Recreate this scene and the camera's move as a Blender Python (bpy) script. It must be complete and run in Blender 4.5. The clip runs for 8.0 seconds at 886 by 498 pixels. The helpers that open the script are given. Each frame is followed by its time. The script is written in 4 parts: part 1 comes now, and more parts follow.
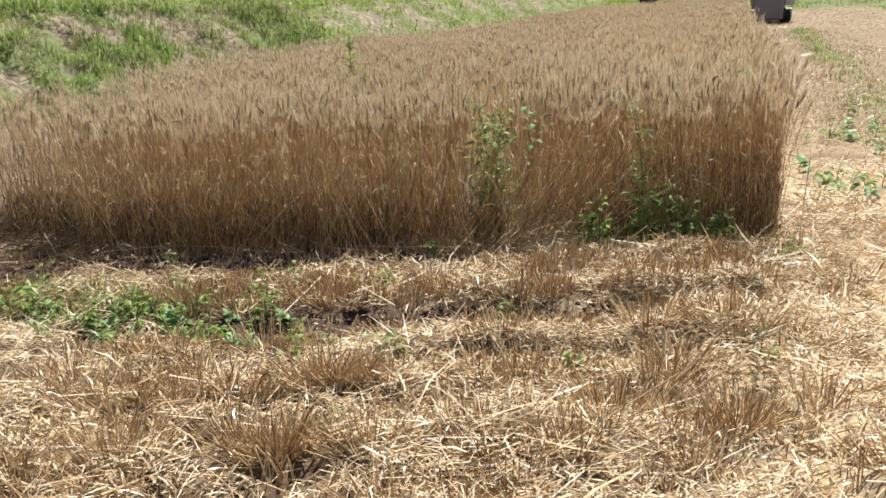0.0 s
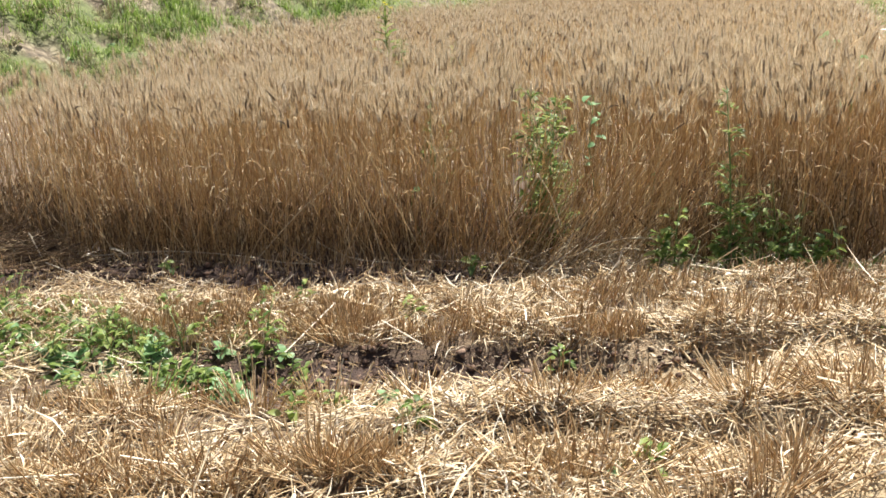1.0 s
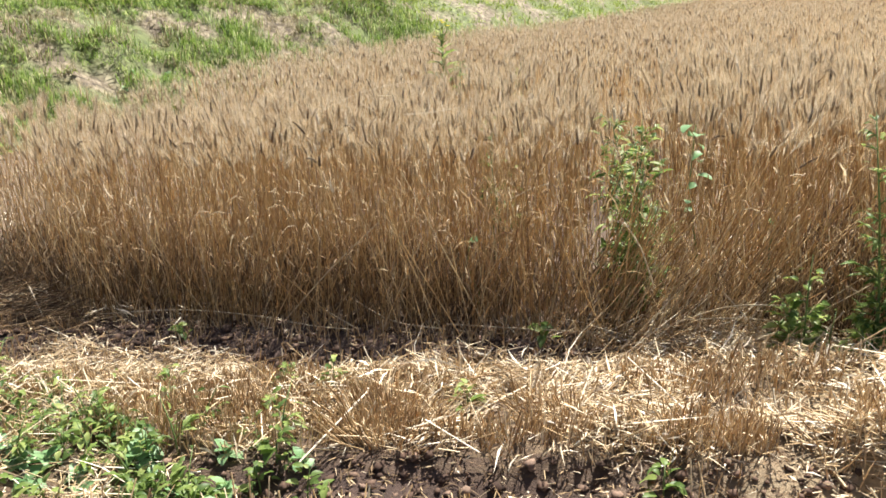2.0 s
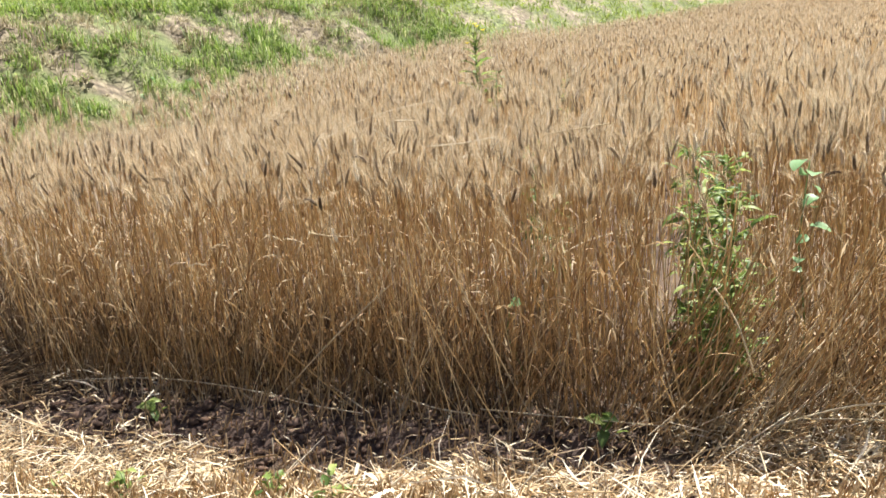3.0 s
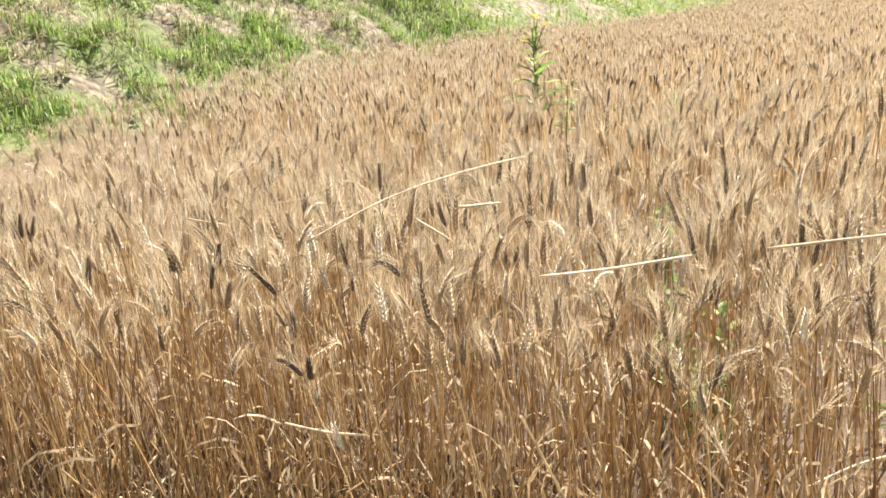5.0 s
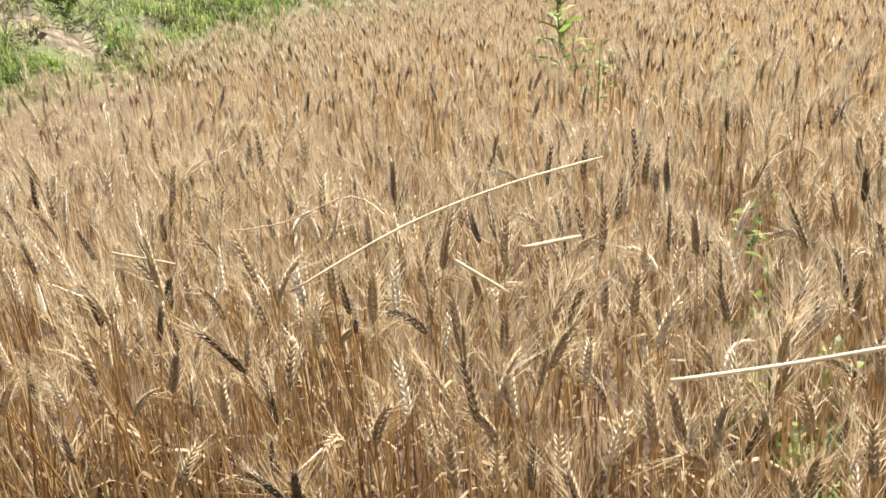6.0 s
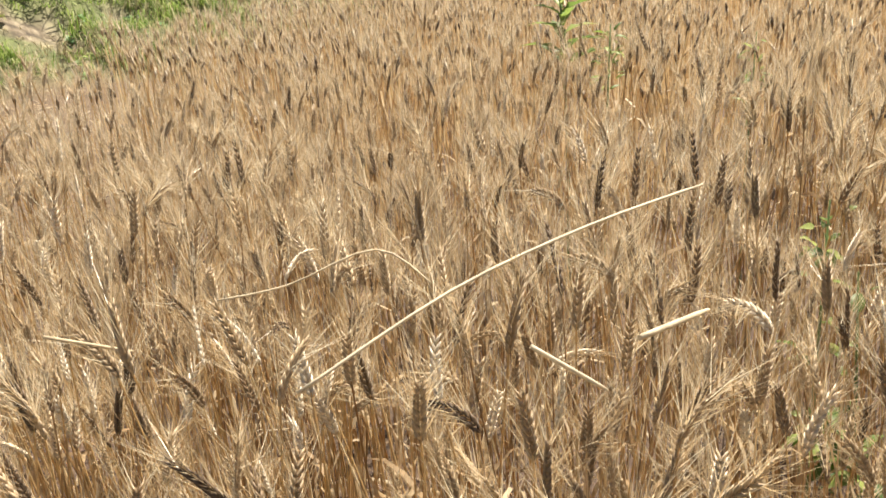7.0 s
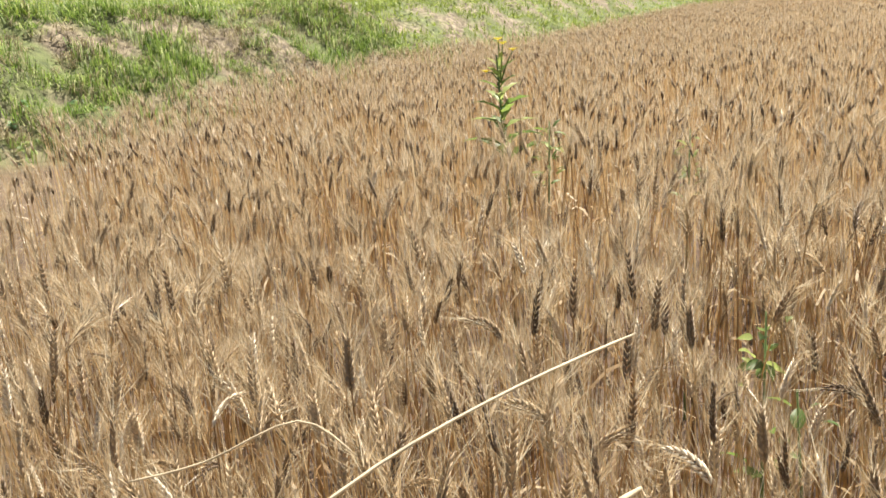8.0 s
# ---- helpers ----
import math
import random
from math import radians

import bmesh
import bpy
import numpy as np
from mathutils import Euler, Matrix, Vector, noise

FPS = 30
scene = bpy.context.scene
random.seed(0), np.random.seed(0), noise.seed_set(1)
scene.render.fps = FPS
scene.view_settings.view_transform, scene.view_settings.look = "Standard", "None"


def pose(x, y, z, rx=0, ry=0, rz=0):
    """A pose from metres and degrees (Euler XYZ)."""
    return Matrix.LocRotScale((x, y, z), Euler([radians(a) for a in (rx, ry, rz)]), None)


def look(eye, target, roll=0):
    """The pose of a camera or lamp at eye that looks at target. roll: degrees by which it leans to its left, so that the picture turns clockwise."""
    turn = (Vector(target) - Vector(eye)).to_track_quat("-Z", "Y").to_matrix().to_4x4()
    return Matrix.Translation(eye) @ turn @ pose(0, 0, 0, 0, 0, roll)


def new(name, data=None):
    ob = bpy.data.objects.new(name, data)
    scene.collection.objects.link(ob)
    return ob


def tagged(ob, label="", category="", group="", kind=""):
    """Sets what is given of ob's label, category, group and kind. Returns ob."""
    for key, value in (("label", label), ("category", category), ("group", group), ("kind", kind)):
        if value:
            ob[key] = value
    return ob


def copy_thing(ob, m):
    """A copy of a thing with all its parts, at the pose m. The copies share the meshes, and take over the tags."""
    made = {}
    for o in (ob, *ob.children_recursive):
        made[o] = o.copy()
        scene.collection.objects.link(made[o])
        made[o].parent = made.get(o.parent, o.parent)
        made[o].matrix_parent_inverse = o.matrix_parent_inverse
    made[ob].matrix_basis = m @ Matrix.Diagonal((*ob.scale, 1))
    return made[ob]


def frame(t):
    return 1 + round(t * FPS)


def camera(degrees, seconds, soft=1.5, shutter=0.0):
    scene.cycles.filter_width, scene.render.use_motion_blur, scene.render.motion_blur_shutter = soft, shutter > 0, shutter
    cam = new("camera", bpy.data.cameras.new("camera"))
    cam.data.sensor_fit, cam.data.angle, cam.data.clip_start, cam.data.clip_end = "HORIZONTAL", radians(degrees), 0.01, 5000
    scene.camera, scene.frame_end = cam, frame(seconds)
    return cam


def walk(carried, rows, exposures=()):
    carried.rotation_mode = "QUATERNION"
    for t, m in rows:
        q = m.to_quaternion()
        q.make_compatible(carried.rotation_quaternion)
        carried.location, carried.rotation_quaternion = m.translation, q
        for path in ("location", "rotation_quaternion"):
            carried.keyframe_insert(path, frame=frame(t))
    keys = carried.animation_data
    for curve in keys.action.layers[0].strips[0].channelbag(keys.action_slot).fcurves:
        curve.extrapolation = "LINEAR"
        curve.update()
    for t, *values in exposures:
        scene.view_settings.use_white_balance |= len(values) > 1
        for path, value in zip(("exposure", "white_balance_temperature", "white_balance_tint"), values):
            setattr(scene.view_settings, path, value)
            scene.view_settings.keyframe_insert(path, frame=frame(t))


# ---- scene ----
cam = camera(54.4, 8.0, soft=1.6)
METRES, EYE, TILT, LEAN, TURN = 4.844, 1.4, 2.3, 0.0, 0.0
ROWS = [
    (0.0, 0.0, 0.0, 0.0, -1.03, -17.7, 3.21),
    (0.5, 0.002, 0.1016, -0.0007, 0.46, -18.79, 2.45),
    (1.0, 0.0059, 0.175, -0.0088, 2.17, -19.4, 3.08),
    (2.5, -0.0091, 0.4238, -0.0371, 7.74, -16.88, 4.52),
    (3.0, -0.0203, 0.5017, -0.0378, 8.35, -17.18, 4.68),
    (3.5, -0.0375, 0.5814, -0.0337, 8.55, -16.93, 4.35),
    (4.0, -0.0548, 0.6479, -0.0313, 9.81, -15.42, 3.59),
    (4.5, -0.0821, 0.7264, -0.0432, 9.26, -16.5, 3.98),
    (6.0, -0.1314, 0.8935, -0.0575, 8.45, -20.54, 3.94),
    (6.5, -0.1514, 0.9314, -0.0637, 9.15, -22.48, 4.08),
    (7.0, -0.156, 0.9516, -0.0621, 6.49, -21.67, 4.37),
    (7.5, -0.1535, 0.959, -0.056, 5.1, -19.34, 4.77),
    (8.0, -0.1507, 0.9622, -0.048, 3.09, -17.17, 4.53),
]
walk(cam, [(t, pose(0, 0, EYE, TILT, LEAN, TURN) @ pose(METRES * x, METRES * y, METRES * z, 90 + pitch, roll, yaw)) for t, x, y, z, yaw, pitch, roll in ROWS],
     exposures=[(0.0, 0.75, 6500, 10), (0.5, 0.9, 6500, 10), (1.0, 1.03, 6500, 10), (2.5, 1.24, 6450, 10), (3.0, 1.28, 6450, 10), (3.5, 1.42, 6350, 9), (4.0, 1.64, 6300, 8),
                (4.5, 1.56, 6500, 10), (5.0, 1.54, 6600, 10), (6.0, 1.32, 6750, 10), (6.5, 1.27, 6950, 11), (7.0, 1.14, 7150, 11), (7.5, 1.03, 7150, 10), (8.0, 1.08, 6900, 10)])


# ---- world, sun ----
SUN_EL, SUN_BEARING = 63.0, 28.0   # height, and degrees clockwise from +y
world = bpy.data.worlds.new("sky")
scene.world = world
world.use_nodes = True
wn = world.node_tree.nodes
sky = wn.new("ShaderNodeTexSky")
sky.sky_type, sky.sun_disc = "NISHITA", False
sky.sun_elevation, sky.sun_rotation = radians(SUN_EL), radians(SUN_BEARING)
sky.air_density, sky.dust_density = 1.0, 2.6
world.node_tree.links.new(sky.outputs[0], wn["Background"].inputs[0])
wn["Background"].inputs[1].default_value = 0.055
sun = new("sun", bpy.data.lights.new("sun", "SUN"))
sun.data.energy, sun.data.angle, sun.data.color = 5.0, radians(0.6), (1.0, 0.97, 0.90)
sb, se = radians(SUN_BEARING), radians(SUN_EL)
sun_dir = Vector((math.sin(sb) * math.cos(se), math.cos(sb) * math.cos(se), math.sin(se)))
sun.matrix_world = look(sun_dir * 60, (0, 0, 0))


# ---- materials ----
def material(name, build):
    m = bpy.data.materials.new(name)
    m.use_nodes = True
    nt = m.node_tree
    nt.nodes.clear()
    out = nt.nodes.new("ShaderNodeOutputMaterial")
    nt.links.new(build(nt), out.inputs[0])
    return m


def node(nt, kind, **inputs):
    n = nt.nodes.new("ShaderNode" + kind)
    for k, v in inputs.items():
        k = k.replace("_", " ")
        if hasattr(v, "is_linked"):
            nt.links.new(v, n.inputs[k])
        else:
            n.inputs[k].default_value = v
    return n


def ramp(nt, fac, stops):
    n = nt.nodes.new("ShaderNodeValToRGB")
    nt.links.new(fac, n.inputs[0])
    e = n.color_ramp.elements
    while len(e) < len(stops):
        e.new(0.5)
    for el, (p, c) in zip(e, stops):
        el.position, el.color = p, (*c, 1)
    return n.outputs[0]


def mixc(nt, fac, a, b, mode="MIX"):
    n = nt.nodes.new("ShaderNodeMix")
    n.data_type, n.blend_type = "RGBA", mode
    for i, v in ((0, fac), (6, a), (7, b)):
        if hasattr(v, "is_linked"):
            nt.links.new(v, n.inputs[i])
        else:
            n.inputs[i].default_value = v if i == 0 else (*v, 1)
    return n.outputs[2]


def noise_tex(nt, scale, detail=4.0, rough=0.6, stretch=None):
    co = nt.nodes.new("ShaderNodeTexCoord").outputs["Object"]
    if stretch:
        mp = node(nt, "Mapping", Vector=co, Scale=stretch)
        co = mp.outputs[0]
    return node(nt, "TexNoise", Vector=co, Scale=scale, Detail=detail, Roughness=rough).outputs[0]


def plantlike(name, stops, through_share=0.35, rough=0.6, grain=60.0, per="island", tint=1.0):
    """Thin dry or green plant matter: a share of light passes through it."""
    def build(nt):
        rnd = (nt.nodes.new("ShaderNodeNewGeometry").outputs["Random Per Island"] if per == "island"
               else nt.nodes.new("ShaderNodeObjectInfo").outputs["Random"])
        c = ramp(nt, rnd, stops)
        g = noise_tex(nt, grain, 3.0)
        c = mixc(nt, 0.55, c, ramp(nt, g, [(0.3, (0.45, 0.42, 0.4)), (0.55, (1, 1, 1)), (0.75, (1.35, 1.3, 1.2))]), "MULTIPLY")
        p = node(nt, "BsdfPrincipled", Base_Color=c, Roughness=rough)
        p.inputs["Specular IOR Level"].default_value = 0.35
        t = node(nt, "BsdfTranslucent", Color=c)
        mx = node(nt, "MixShader", Fac=through_share)
        nt.links.new(p.outputs[0], mx.inputs[1])
        nt.links.new(t.outputs[0], mx.inputs[2])
        return mx.outputs[0]
    return material(name, build)


STEM = plantlike("wheat stem", [(0.0, (0.32, 0.19, 0.09)), (0.3, (0.54, 0.35, 0.165)), (0.65, (0.69, 0.50, 0.26)), (1.0, (0.86, 0.73, 0.50))], 0.4, 0.35)
EAR = plantlike("wheat ear", [(0.0, (0.115, 0.078, 0.052)), (0.16, (0.21, 0.147, 0.092)), (0.45, (0.38, 0.275, 0.17)), (0.75, (0.62, 0.48, 0.31)), (1.0, (0.90, 0.81, 0.66))], 0.12, 0.5, 200)
PALE_EAR = plantlike("bleached ear", [(0.0, (0.72, 0.62, 0.47)), (1.0, (0.92, 0.86, 0.74))], 0.2, 0.45, 200)
AWN = plantlike("wheat awn", [(0.0, (0.46, 0.33, 0.185)), (0.5, (0.70, 0.545, 0.34)), (1.0, (0.97, 0.89, 0.69))], 0.42, 0.28, 30)
DRYLEAF = plantlike("dry wheat leaf", [(0.0, (0.34, 0.22, 0.115)), (0.6, (0.52, 0.38, 0.22)), (1.0, (0.72, 0.60, 0.42))], 0.45, 0.6)
# dark brown; low in the crop this colour also stands for shade
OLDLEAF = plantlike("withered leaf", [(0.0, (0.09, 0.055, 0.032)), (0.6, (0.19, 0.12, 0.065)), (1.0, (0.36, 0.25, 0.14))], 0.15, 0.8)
STRAW = plantlike("straw", [(0.0, (0.26, 0.16, 0.08)), (0.25, (0.57, 0.41, 0.225)), (0.6, (0.81, 0.65, 0.42)), (1.0, (0.94, 0.85, 0.69))], 0.14, 0.34)
CHAFF = plantlike("chopped straw", [(0.0, (0.58, 0.415, 0.242)), (0.5, (0.8, 0.647, 0.436)), (1.0, (0.93, 0.83, 0.679))], 0.12, 0.4)
STUBBLE = plantlike("stubble", [(0.0, (0.36, 0.222, 0.107)), (0.45, (0.68, 0.482, 0.262)), (1.0, (0.88, 0.724, 0.495))], 0.25, 0.45)
GRASS = plantlike("grass", [(0.0, (0.075, 0.13, 0.022)), (0.45, (0.18, 0.285, 0.05)), (0.8, (0.31, 0.41, 0.10)), (1.0, (0.56, 0.56, 0.30))], 0.5, 0.5, 8)
LAWN = plantlike("terrace grass", [(0.0, (0.15, 0.21, 0.035)), (0.5, (0.25, 0.33, 0.06)), (0.85, (0.36, 0.43, 0.10)), (1.0, (0.5, 0.49, 0.22))], 0.5, 0.5, 3)
DRYGRASS = plantlike("dry grass", [(0.0, (0.18, 0.15, 0.075)), (0.6, (0.35, 0.30, 0.17)), (1.0, (0.50, 0.44, 0.28))], 0.3, 0.7, 8)
LEAF = plantlike("green leaf", [(0.0, (0.10, 0.17, 0.045)), (0.6, (0.25, 0.35, 0.085)), (1.0, (0.46, 0.53, 0.18))], 0.52, 0.45, 25, "object")
PALELEAF = plantlike("pale green leaf", [(0.0, (0.17, 0.33, 0.13)), (1.0, (0.30, 0.46, 0.22))], 0.35, 0.45, 25, "object")
PETAL = plantlike("yellow petal", [(0.0, (0.7, 0.55, 0.04)), (1.0, (0.8, 0.68, 0.08))], 0.3, 0.6, 40, "object")
SOIL = plantlike("soil crumb", [(0.0, (0.05, 0.029, 0.02)), (0.6, (0.14, 0.086, 0.06)), (1.0, (0.29, 0.195, 0.14))], 0.0, 0.95, 120)
PALESTRAW = plantlike("pale straw", [(0.0, (0.66, 0.53, 0.34)), (1.0, (0.80, 0.70, 0.52))], 0.2, 0.5, 60, "object")
GREENSTEM = plantlike("green stem", [(0.0, (0.12, 0.2, 0.06)), (1.0, (0.2, 0.28, 0.09))], 0.1, 0.5, 25, "object")


def ground_build(nt):
    at = lambda n: node_attr(nt, n)
    big, mid, fine = noise_tex(nt, 0.9, 5), noise_tex(nt, 7.0, 6), noise_tex(nt, 90.0, 5, 0.7)
    streak = noise_tex(nt, 22.0, 5, 0.7, (0.35, 2.2, 1))
    soil = ramp(nt, mid, [(0.25, (0.028, 0.016, 0.012)), (0.55, (0.075, 0.044, 0.032)), (0.75, (0.19, 0.12, 0.088))])
    litter = ramp(nt, streak, [(0.25, (0.05, 0.03, 0.018)), (0.48, (0.13, 0.083, 0.045)), (0.72, (0.38, 0.275, 0.15))])
    straw = mixc(nt, at("litter"), soil, litter)
    chaff = ramp(nt, streak, [(0.22, (0.31, 0.21, 0.11)), (0.42, (0.58, 0.435, 0.25)), (0.7, (0.76, 0.61, 0.39))])
    straw = mixc(nt, at("chaff"), straw, chaff)
    turf = mixc(nt, ramp(nt, mid, [(0.35, (0, 0, 0)), (0.65, (1, 1, 1))]), (0.085, 0.105, 0.035), (0.19, 0.23, 0.07))
    turf = mixc(nt, ramp(nt, big, [(0.45, (0, 0, 0)), (0.7, (0.6, 0.6, 0.6))]), turf, (0.17, 0.165, 0.08))
    clay = ramp(nt, mid, [(0.3, (0.055, 0.04, 0.027)), (0.46, (0.17, 0.13, 0.085)), (0.62, (0.36, 0.295, 0.20))])
    bank = mixc(nt, at("bare"), turf, clay)
    c = mixc(nt, at("green"), straw, bank)
    c = mixc(nt, 0.5, c, ramp(nt, fine, [(0.3, (0.5, 0.5, 0.5)), (0.7, (1.3, 1.3, 1.3))]), "MULTIPLY")
    bump = node(nt, "Bump", Strength=0.9, Distance=0.02, Height=mixc(nt, 0.5, fine, mid))
    p = node(nt, "BsdfPrincipled", Base_Color=c, Roughness=0.9, Normal=bump.outputs[0])
    return p.outputs[0]


def node_attr(nt, name):
    n = nt.nodes.new("ShaderNodeAttribute")
    n.attribute_name = name
    return n.outputs["Fac"]


GROUND = material("field ground", ground_build)


def painted(name, colour, rough=0.45, metal=0.0, dirt=0.35):
    def build(nt):
        d = noise_tex(nt, 3.0, 6)
        c = mixc(nt, ramp(nt, d, [(0.45, (0, 0, 0)), (0.75, (dirt, dirt, dirt))]), colour, (0.2, 0.16, 0.11))
        f = noise_tex(nt, 40.0, 3)
        b = node(nt, "Bump", Strength=0.15, Distance=0.01, Height=f)
        return node(nt, "BsdfPrincipled", Base_Color=c, Roughness=rough, Metallic=metal, Normal=b.outputs[0]).outputs[0]
    return material(name, build)


MACHINE_GREY = painted("grey machine paint", (0.2, 0.19, 0.235))
RUBBER = painted("black rubber", (0.02, 0.02, 0.021), 0.8)
WHITE_PAINT = painted("white machine paint", (0.6, 0.62, 0.66))
DARK_STEEL = painted("dark chassis steel", (0.03, 0.03, 0.033), 0.6, 0.3)
BLUE_GREY = painted("blue-grey cladding", (0.22, 0.25, 0.32), 0.6)
LILAC_WALL = painted("pale lilac wall", (0.45, 0.43, 0.52), 0.7)
ROOF_GREY = painted("grey roof sheet", (0.2, 0.2, 0.22), 0.5)
CAR_GLASS = painted("dark glass", (0.02, 0.025, 0.03), 0.08, 0, 0.05)


# ---- mesh tools ----
def mesh_of(name, verts, tris, mats, mat_index=None, smooth=False):
    me = bpy.data.meshes.new(name)
    verts, tris = np.asarray(verts, np.float32), np.asarray(tris, np.int32)
    me.vertices.add(len(verts))
    me.vertices.foreach_set("co", verts.ravel())
    me.loops.add(tris.size)
    me.loops.foreach_set("vertex_index", tris.ravel())
    me.polygons.add(len(tris))
    me.polygons.foreach_set("loop_start", np.arange(0, tris.size, tris.shape[1], dtype=np.int32))
    if mat_index is not None:
        me.polygons.foreach_set("material_index", np.asarray(mat_index, np.int32))
    if smooth:
        me.polygons.foreach_set("use_smooth", np.ones(len(tris), bool))
    for m in mats:
        me.materials.append(m)
    me.update()
    me.validate()
    return me


def part(name, data, mat, parent, label=""):
    """One mesh object under a thing or part; data: a bmesh or a mesh."""
    if isinstance(data, bmesh.types.BMesh):
        me = bpy.data.meshes.new(name)
        data.to_mesh(me)
        data.free()
        me.materials.append(mat)
        data = me
    ob = new(name, data)
    ob.parent = parent
    return tagged(ob, label)


def thing(name, m, label, category, group="", kind=""):
    ob = new(name)
    ob.empty_display_size = 0.1
    ob.matrix_world = m
    return tagged(ob, label, category, group, kind)


def box(bm, x0, y0, z0, x1, y1, z1, bevel=0.0):
    r = bmesh.ops.create_cube(bm, size=1.0, matrix=Matrix.LocRotScale(((x0 + x1) / 2, (y0 + y1) / 2, (z0 + z1) / 2), None, (x1 - x0, y1 - y0, z1 - z0)))
    if bevel:
        bmesh.ops.bevel(bm, geom=list({e for v in r["verts"] for e in v.link_edges}), offset=bevel, segments=2, affect="EDGES", profile=0.5)
    return bm


def boxes(*rows, bevel=0.0):
    bm = bmesh.new()
    for r in rows:
        box(bm, *r, bevel=bevel)
    return bm


def drum(radius, width, axis="X", seg=20):
    bm = bmesh.new()
    turn = {"X": pose(0, 0, 0, 0, 90, 0), "Y": pose(0, 0, 0, 90, 0, 0), "Z": Matrix()}[axis]
    bmesh.ops.create_cone(bm, cap_ends=True, segments=seg, radius1=radius, radius2=radius, depth=width, matrix=turn)
    return bm


def lattice(ix, iy):
    h = (ix.astype(np.int64) * 374761393 + iy.astype(np.int64) * 668265263) & 0x7FFFFFFF
    h = ((h ^ (h >> 13)) * 1274126177) & 0x7FFFFFFF
    return ((h ^ (h >> 16)) & 0xFFFF) / 65535.0


def vnoise(x, y, scale=1.0, octaves=3):
    """Smooth value noise from 0 to 1."""
    x, y = np.asarray(x, float) * scale + 911.3, np.asarray(y, float) * scale + 733.7
    tot, amp, norm = 0.0, 1.0, 0.0
    for _ in range(octaves):
        ix, iy = np.floor(x), np.floor(y)
        fx, fy = x - ix, y - iy
        fx, fy = fx * fx * (3 - 2 * fx), fy * fy * (3 - 2 * fy)
        a, b, c, d = (lattice(ix + i, iy + j) for i, j in ((0, 0), (1, 0), (0, 1), (1, 1)))
        tot = tot + amp * ((a * (1 - fx) + b * fx) * (1 - fy) + (c * (1 - fx) + d * fx) * fy)
        norm += amp
        x, y, amp = x * 2.03 + 17.1, y * 2.03 + 5.7, amp * 0.5
    return tot / norm


def step(a, b, v):
    t = np.clip((np.asarray(v, float) - a) / (b - a), 0, 1)
    return t * t * (3 - 2 * t)


# ---- plan of the place ----
def wheat_left(y):
    return np.interp(y, [-40, 0, 6.1, 6.6, 7.0, 7.8, 9, 10, 13, 17, 23, 57, 157], [-11, -4.6, -3.2, -3.2, -2.8, -2.8, -3.1, -3.4, -3.5, -2.4, 0.3, 11.5, 44.5])


def wheat_right(y):
    y = np.asarray(y, float)
    return 1.95 + 0.36 * (np.minimum(y, 12) - 4.75) + 0.343 * np.clip(y - 12, 0, None)


def wheat_front(x):
    return np.interp(x, [-3.6, -3.2, -2.9, -2.35, -1.2, -0.5, 0.2, 0.8, 2.0, 3.0], [6.35, 6.1, 5.8, 5.4, 5.18, 5.04, 4.94, 4.81, 4.73, 7.6])


WHEAT_END = 50.5


def in_wheat(x, y, margin=0.0):
    wob = 0.12 * (vnoise(x, y, 1.6, 2) - 0.5)
    return (x > wheat_left(y) + margin + wob) & (x < wheat_right(y) - margin + wob) & (y > wheat_front(x) + margin + wob) & (y < WHEAT_END)


def bank_side(x, y):
    """Distance to the left of the standing crop, less the flat margin before the bank."""
    return (wheat_left(y) - x) * 0.95 - np.interp(y, [6, 12, 16, 22], [1.3, 1.3, 0.4, 0.0])


def base_height(x, y):
    s = bank_side(x, y) + 0.5 * (vnoise(x, y, 0.35, 2) - 0.5)
    z = 0.011 * np.clip(y - 25, 0, 25)
    up = 0.25 * step(0.8, 2.6, s) + 1.65 * step(1.9, 5.2, s) + 0.16 * np.clip(s - 5.2, 0, 40)
    back = step(51, 54, y) * (0.6 + 0.045 * np.clip(y - 54, 0, 45))
    up = np.maximum(up, back)
    lumps = step(1.0, 2.2, s) * (1 - step(5.0, 6.0, s)) * (0.6 * (vnoise(x, y, 1.3, 5) - 0.5) + 0.25 * (vnoise(x + 9, y, 0.45, 2) - 0.5) + 0.2 * (vnoise(x, y + 5, 2.3, 3) - 0.5))
    return z + up + lumps


def rut(x, y, y0, half, x0, x1, depth):
    """A wheel track across the stubble."""
    along = step(x0, x0 + 0.4, x) * (1 - step(x1 - 0.4, x1, x))
    yy = y - (y0 - 0.05 * x)
    return -depth * along * np.exp(-(yy / half) ** 2)


def ledge_line(x):
    """Foot of the small overhanging ledge of straw before the crop."""
    return 4.17 - 0.5 * (x - 0.5) + 0.09 * np.sin(5.5 * x)


def ledge_span(x):
    return step(0.7, 0.95, x) * (1 - step(1.4, 1.65, x))


def hollows(x, y):
    """1 in the small shaded hollows between the heaps of straw."""
    h = ledge_span(x) * np.exp(-(((y - ledge_line(x) + 0.03) / 0.055) ** 2)) * step(0.3, 0.5, vnoise(x, y * 0.3, 3.0, 2) + 0.08)
    for cx, cy, ax, ay in ((0.32, 2.6, 0.16, 0.035), (0.9, 2.33, 0.13, 0.04), (1.05, 2.9, 0.06, 0.03), (-0.55, 2.43, 0.2, 0.03), (-0.1, 2.44, 0.14, 0.03), (-1.1, 2.9, 0.22, 0.03), (-0.55, 2.91, 0.16, 0.03), (0.8, 3.2, 0.2, 0.03), (0.3, 3.22, 0.16, 0.025)):
        h = h + np.exp(-(((x - cx) / ax) ** 2 + ((y - cy) / ay) ** 2))
    return np.clip(h, 0, 1)


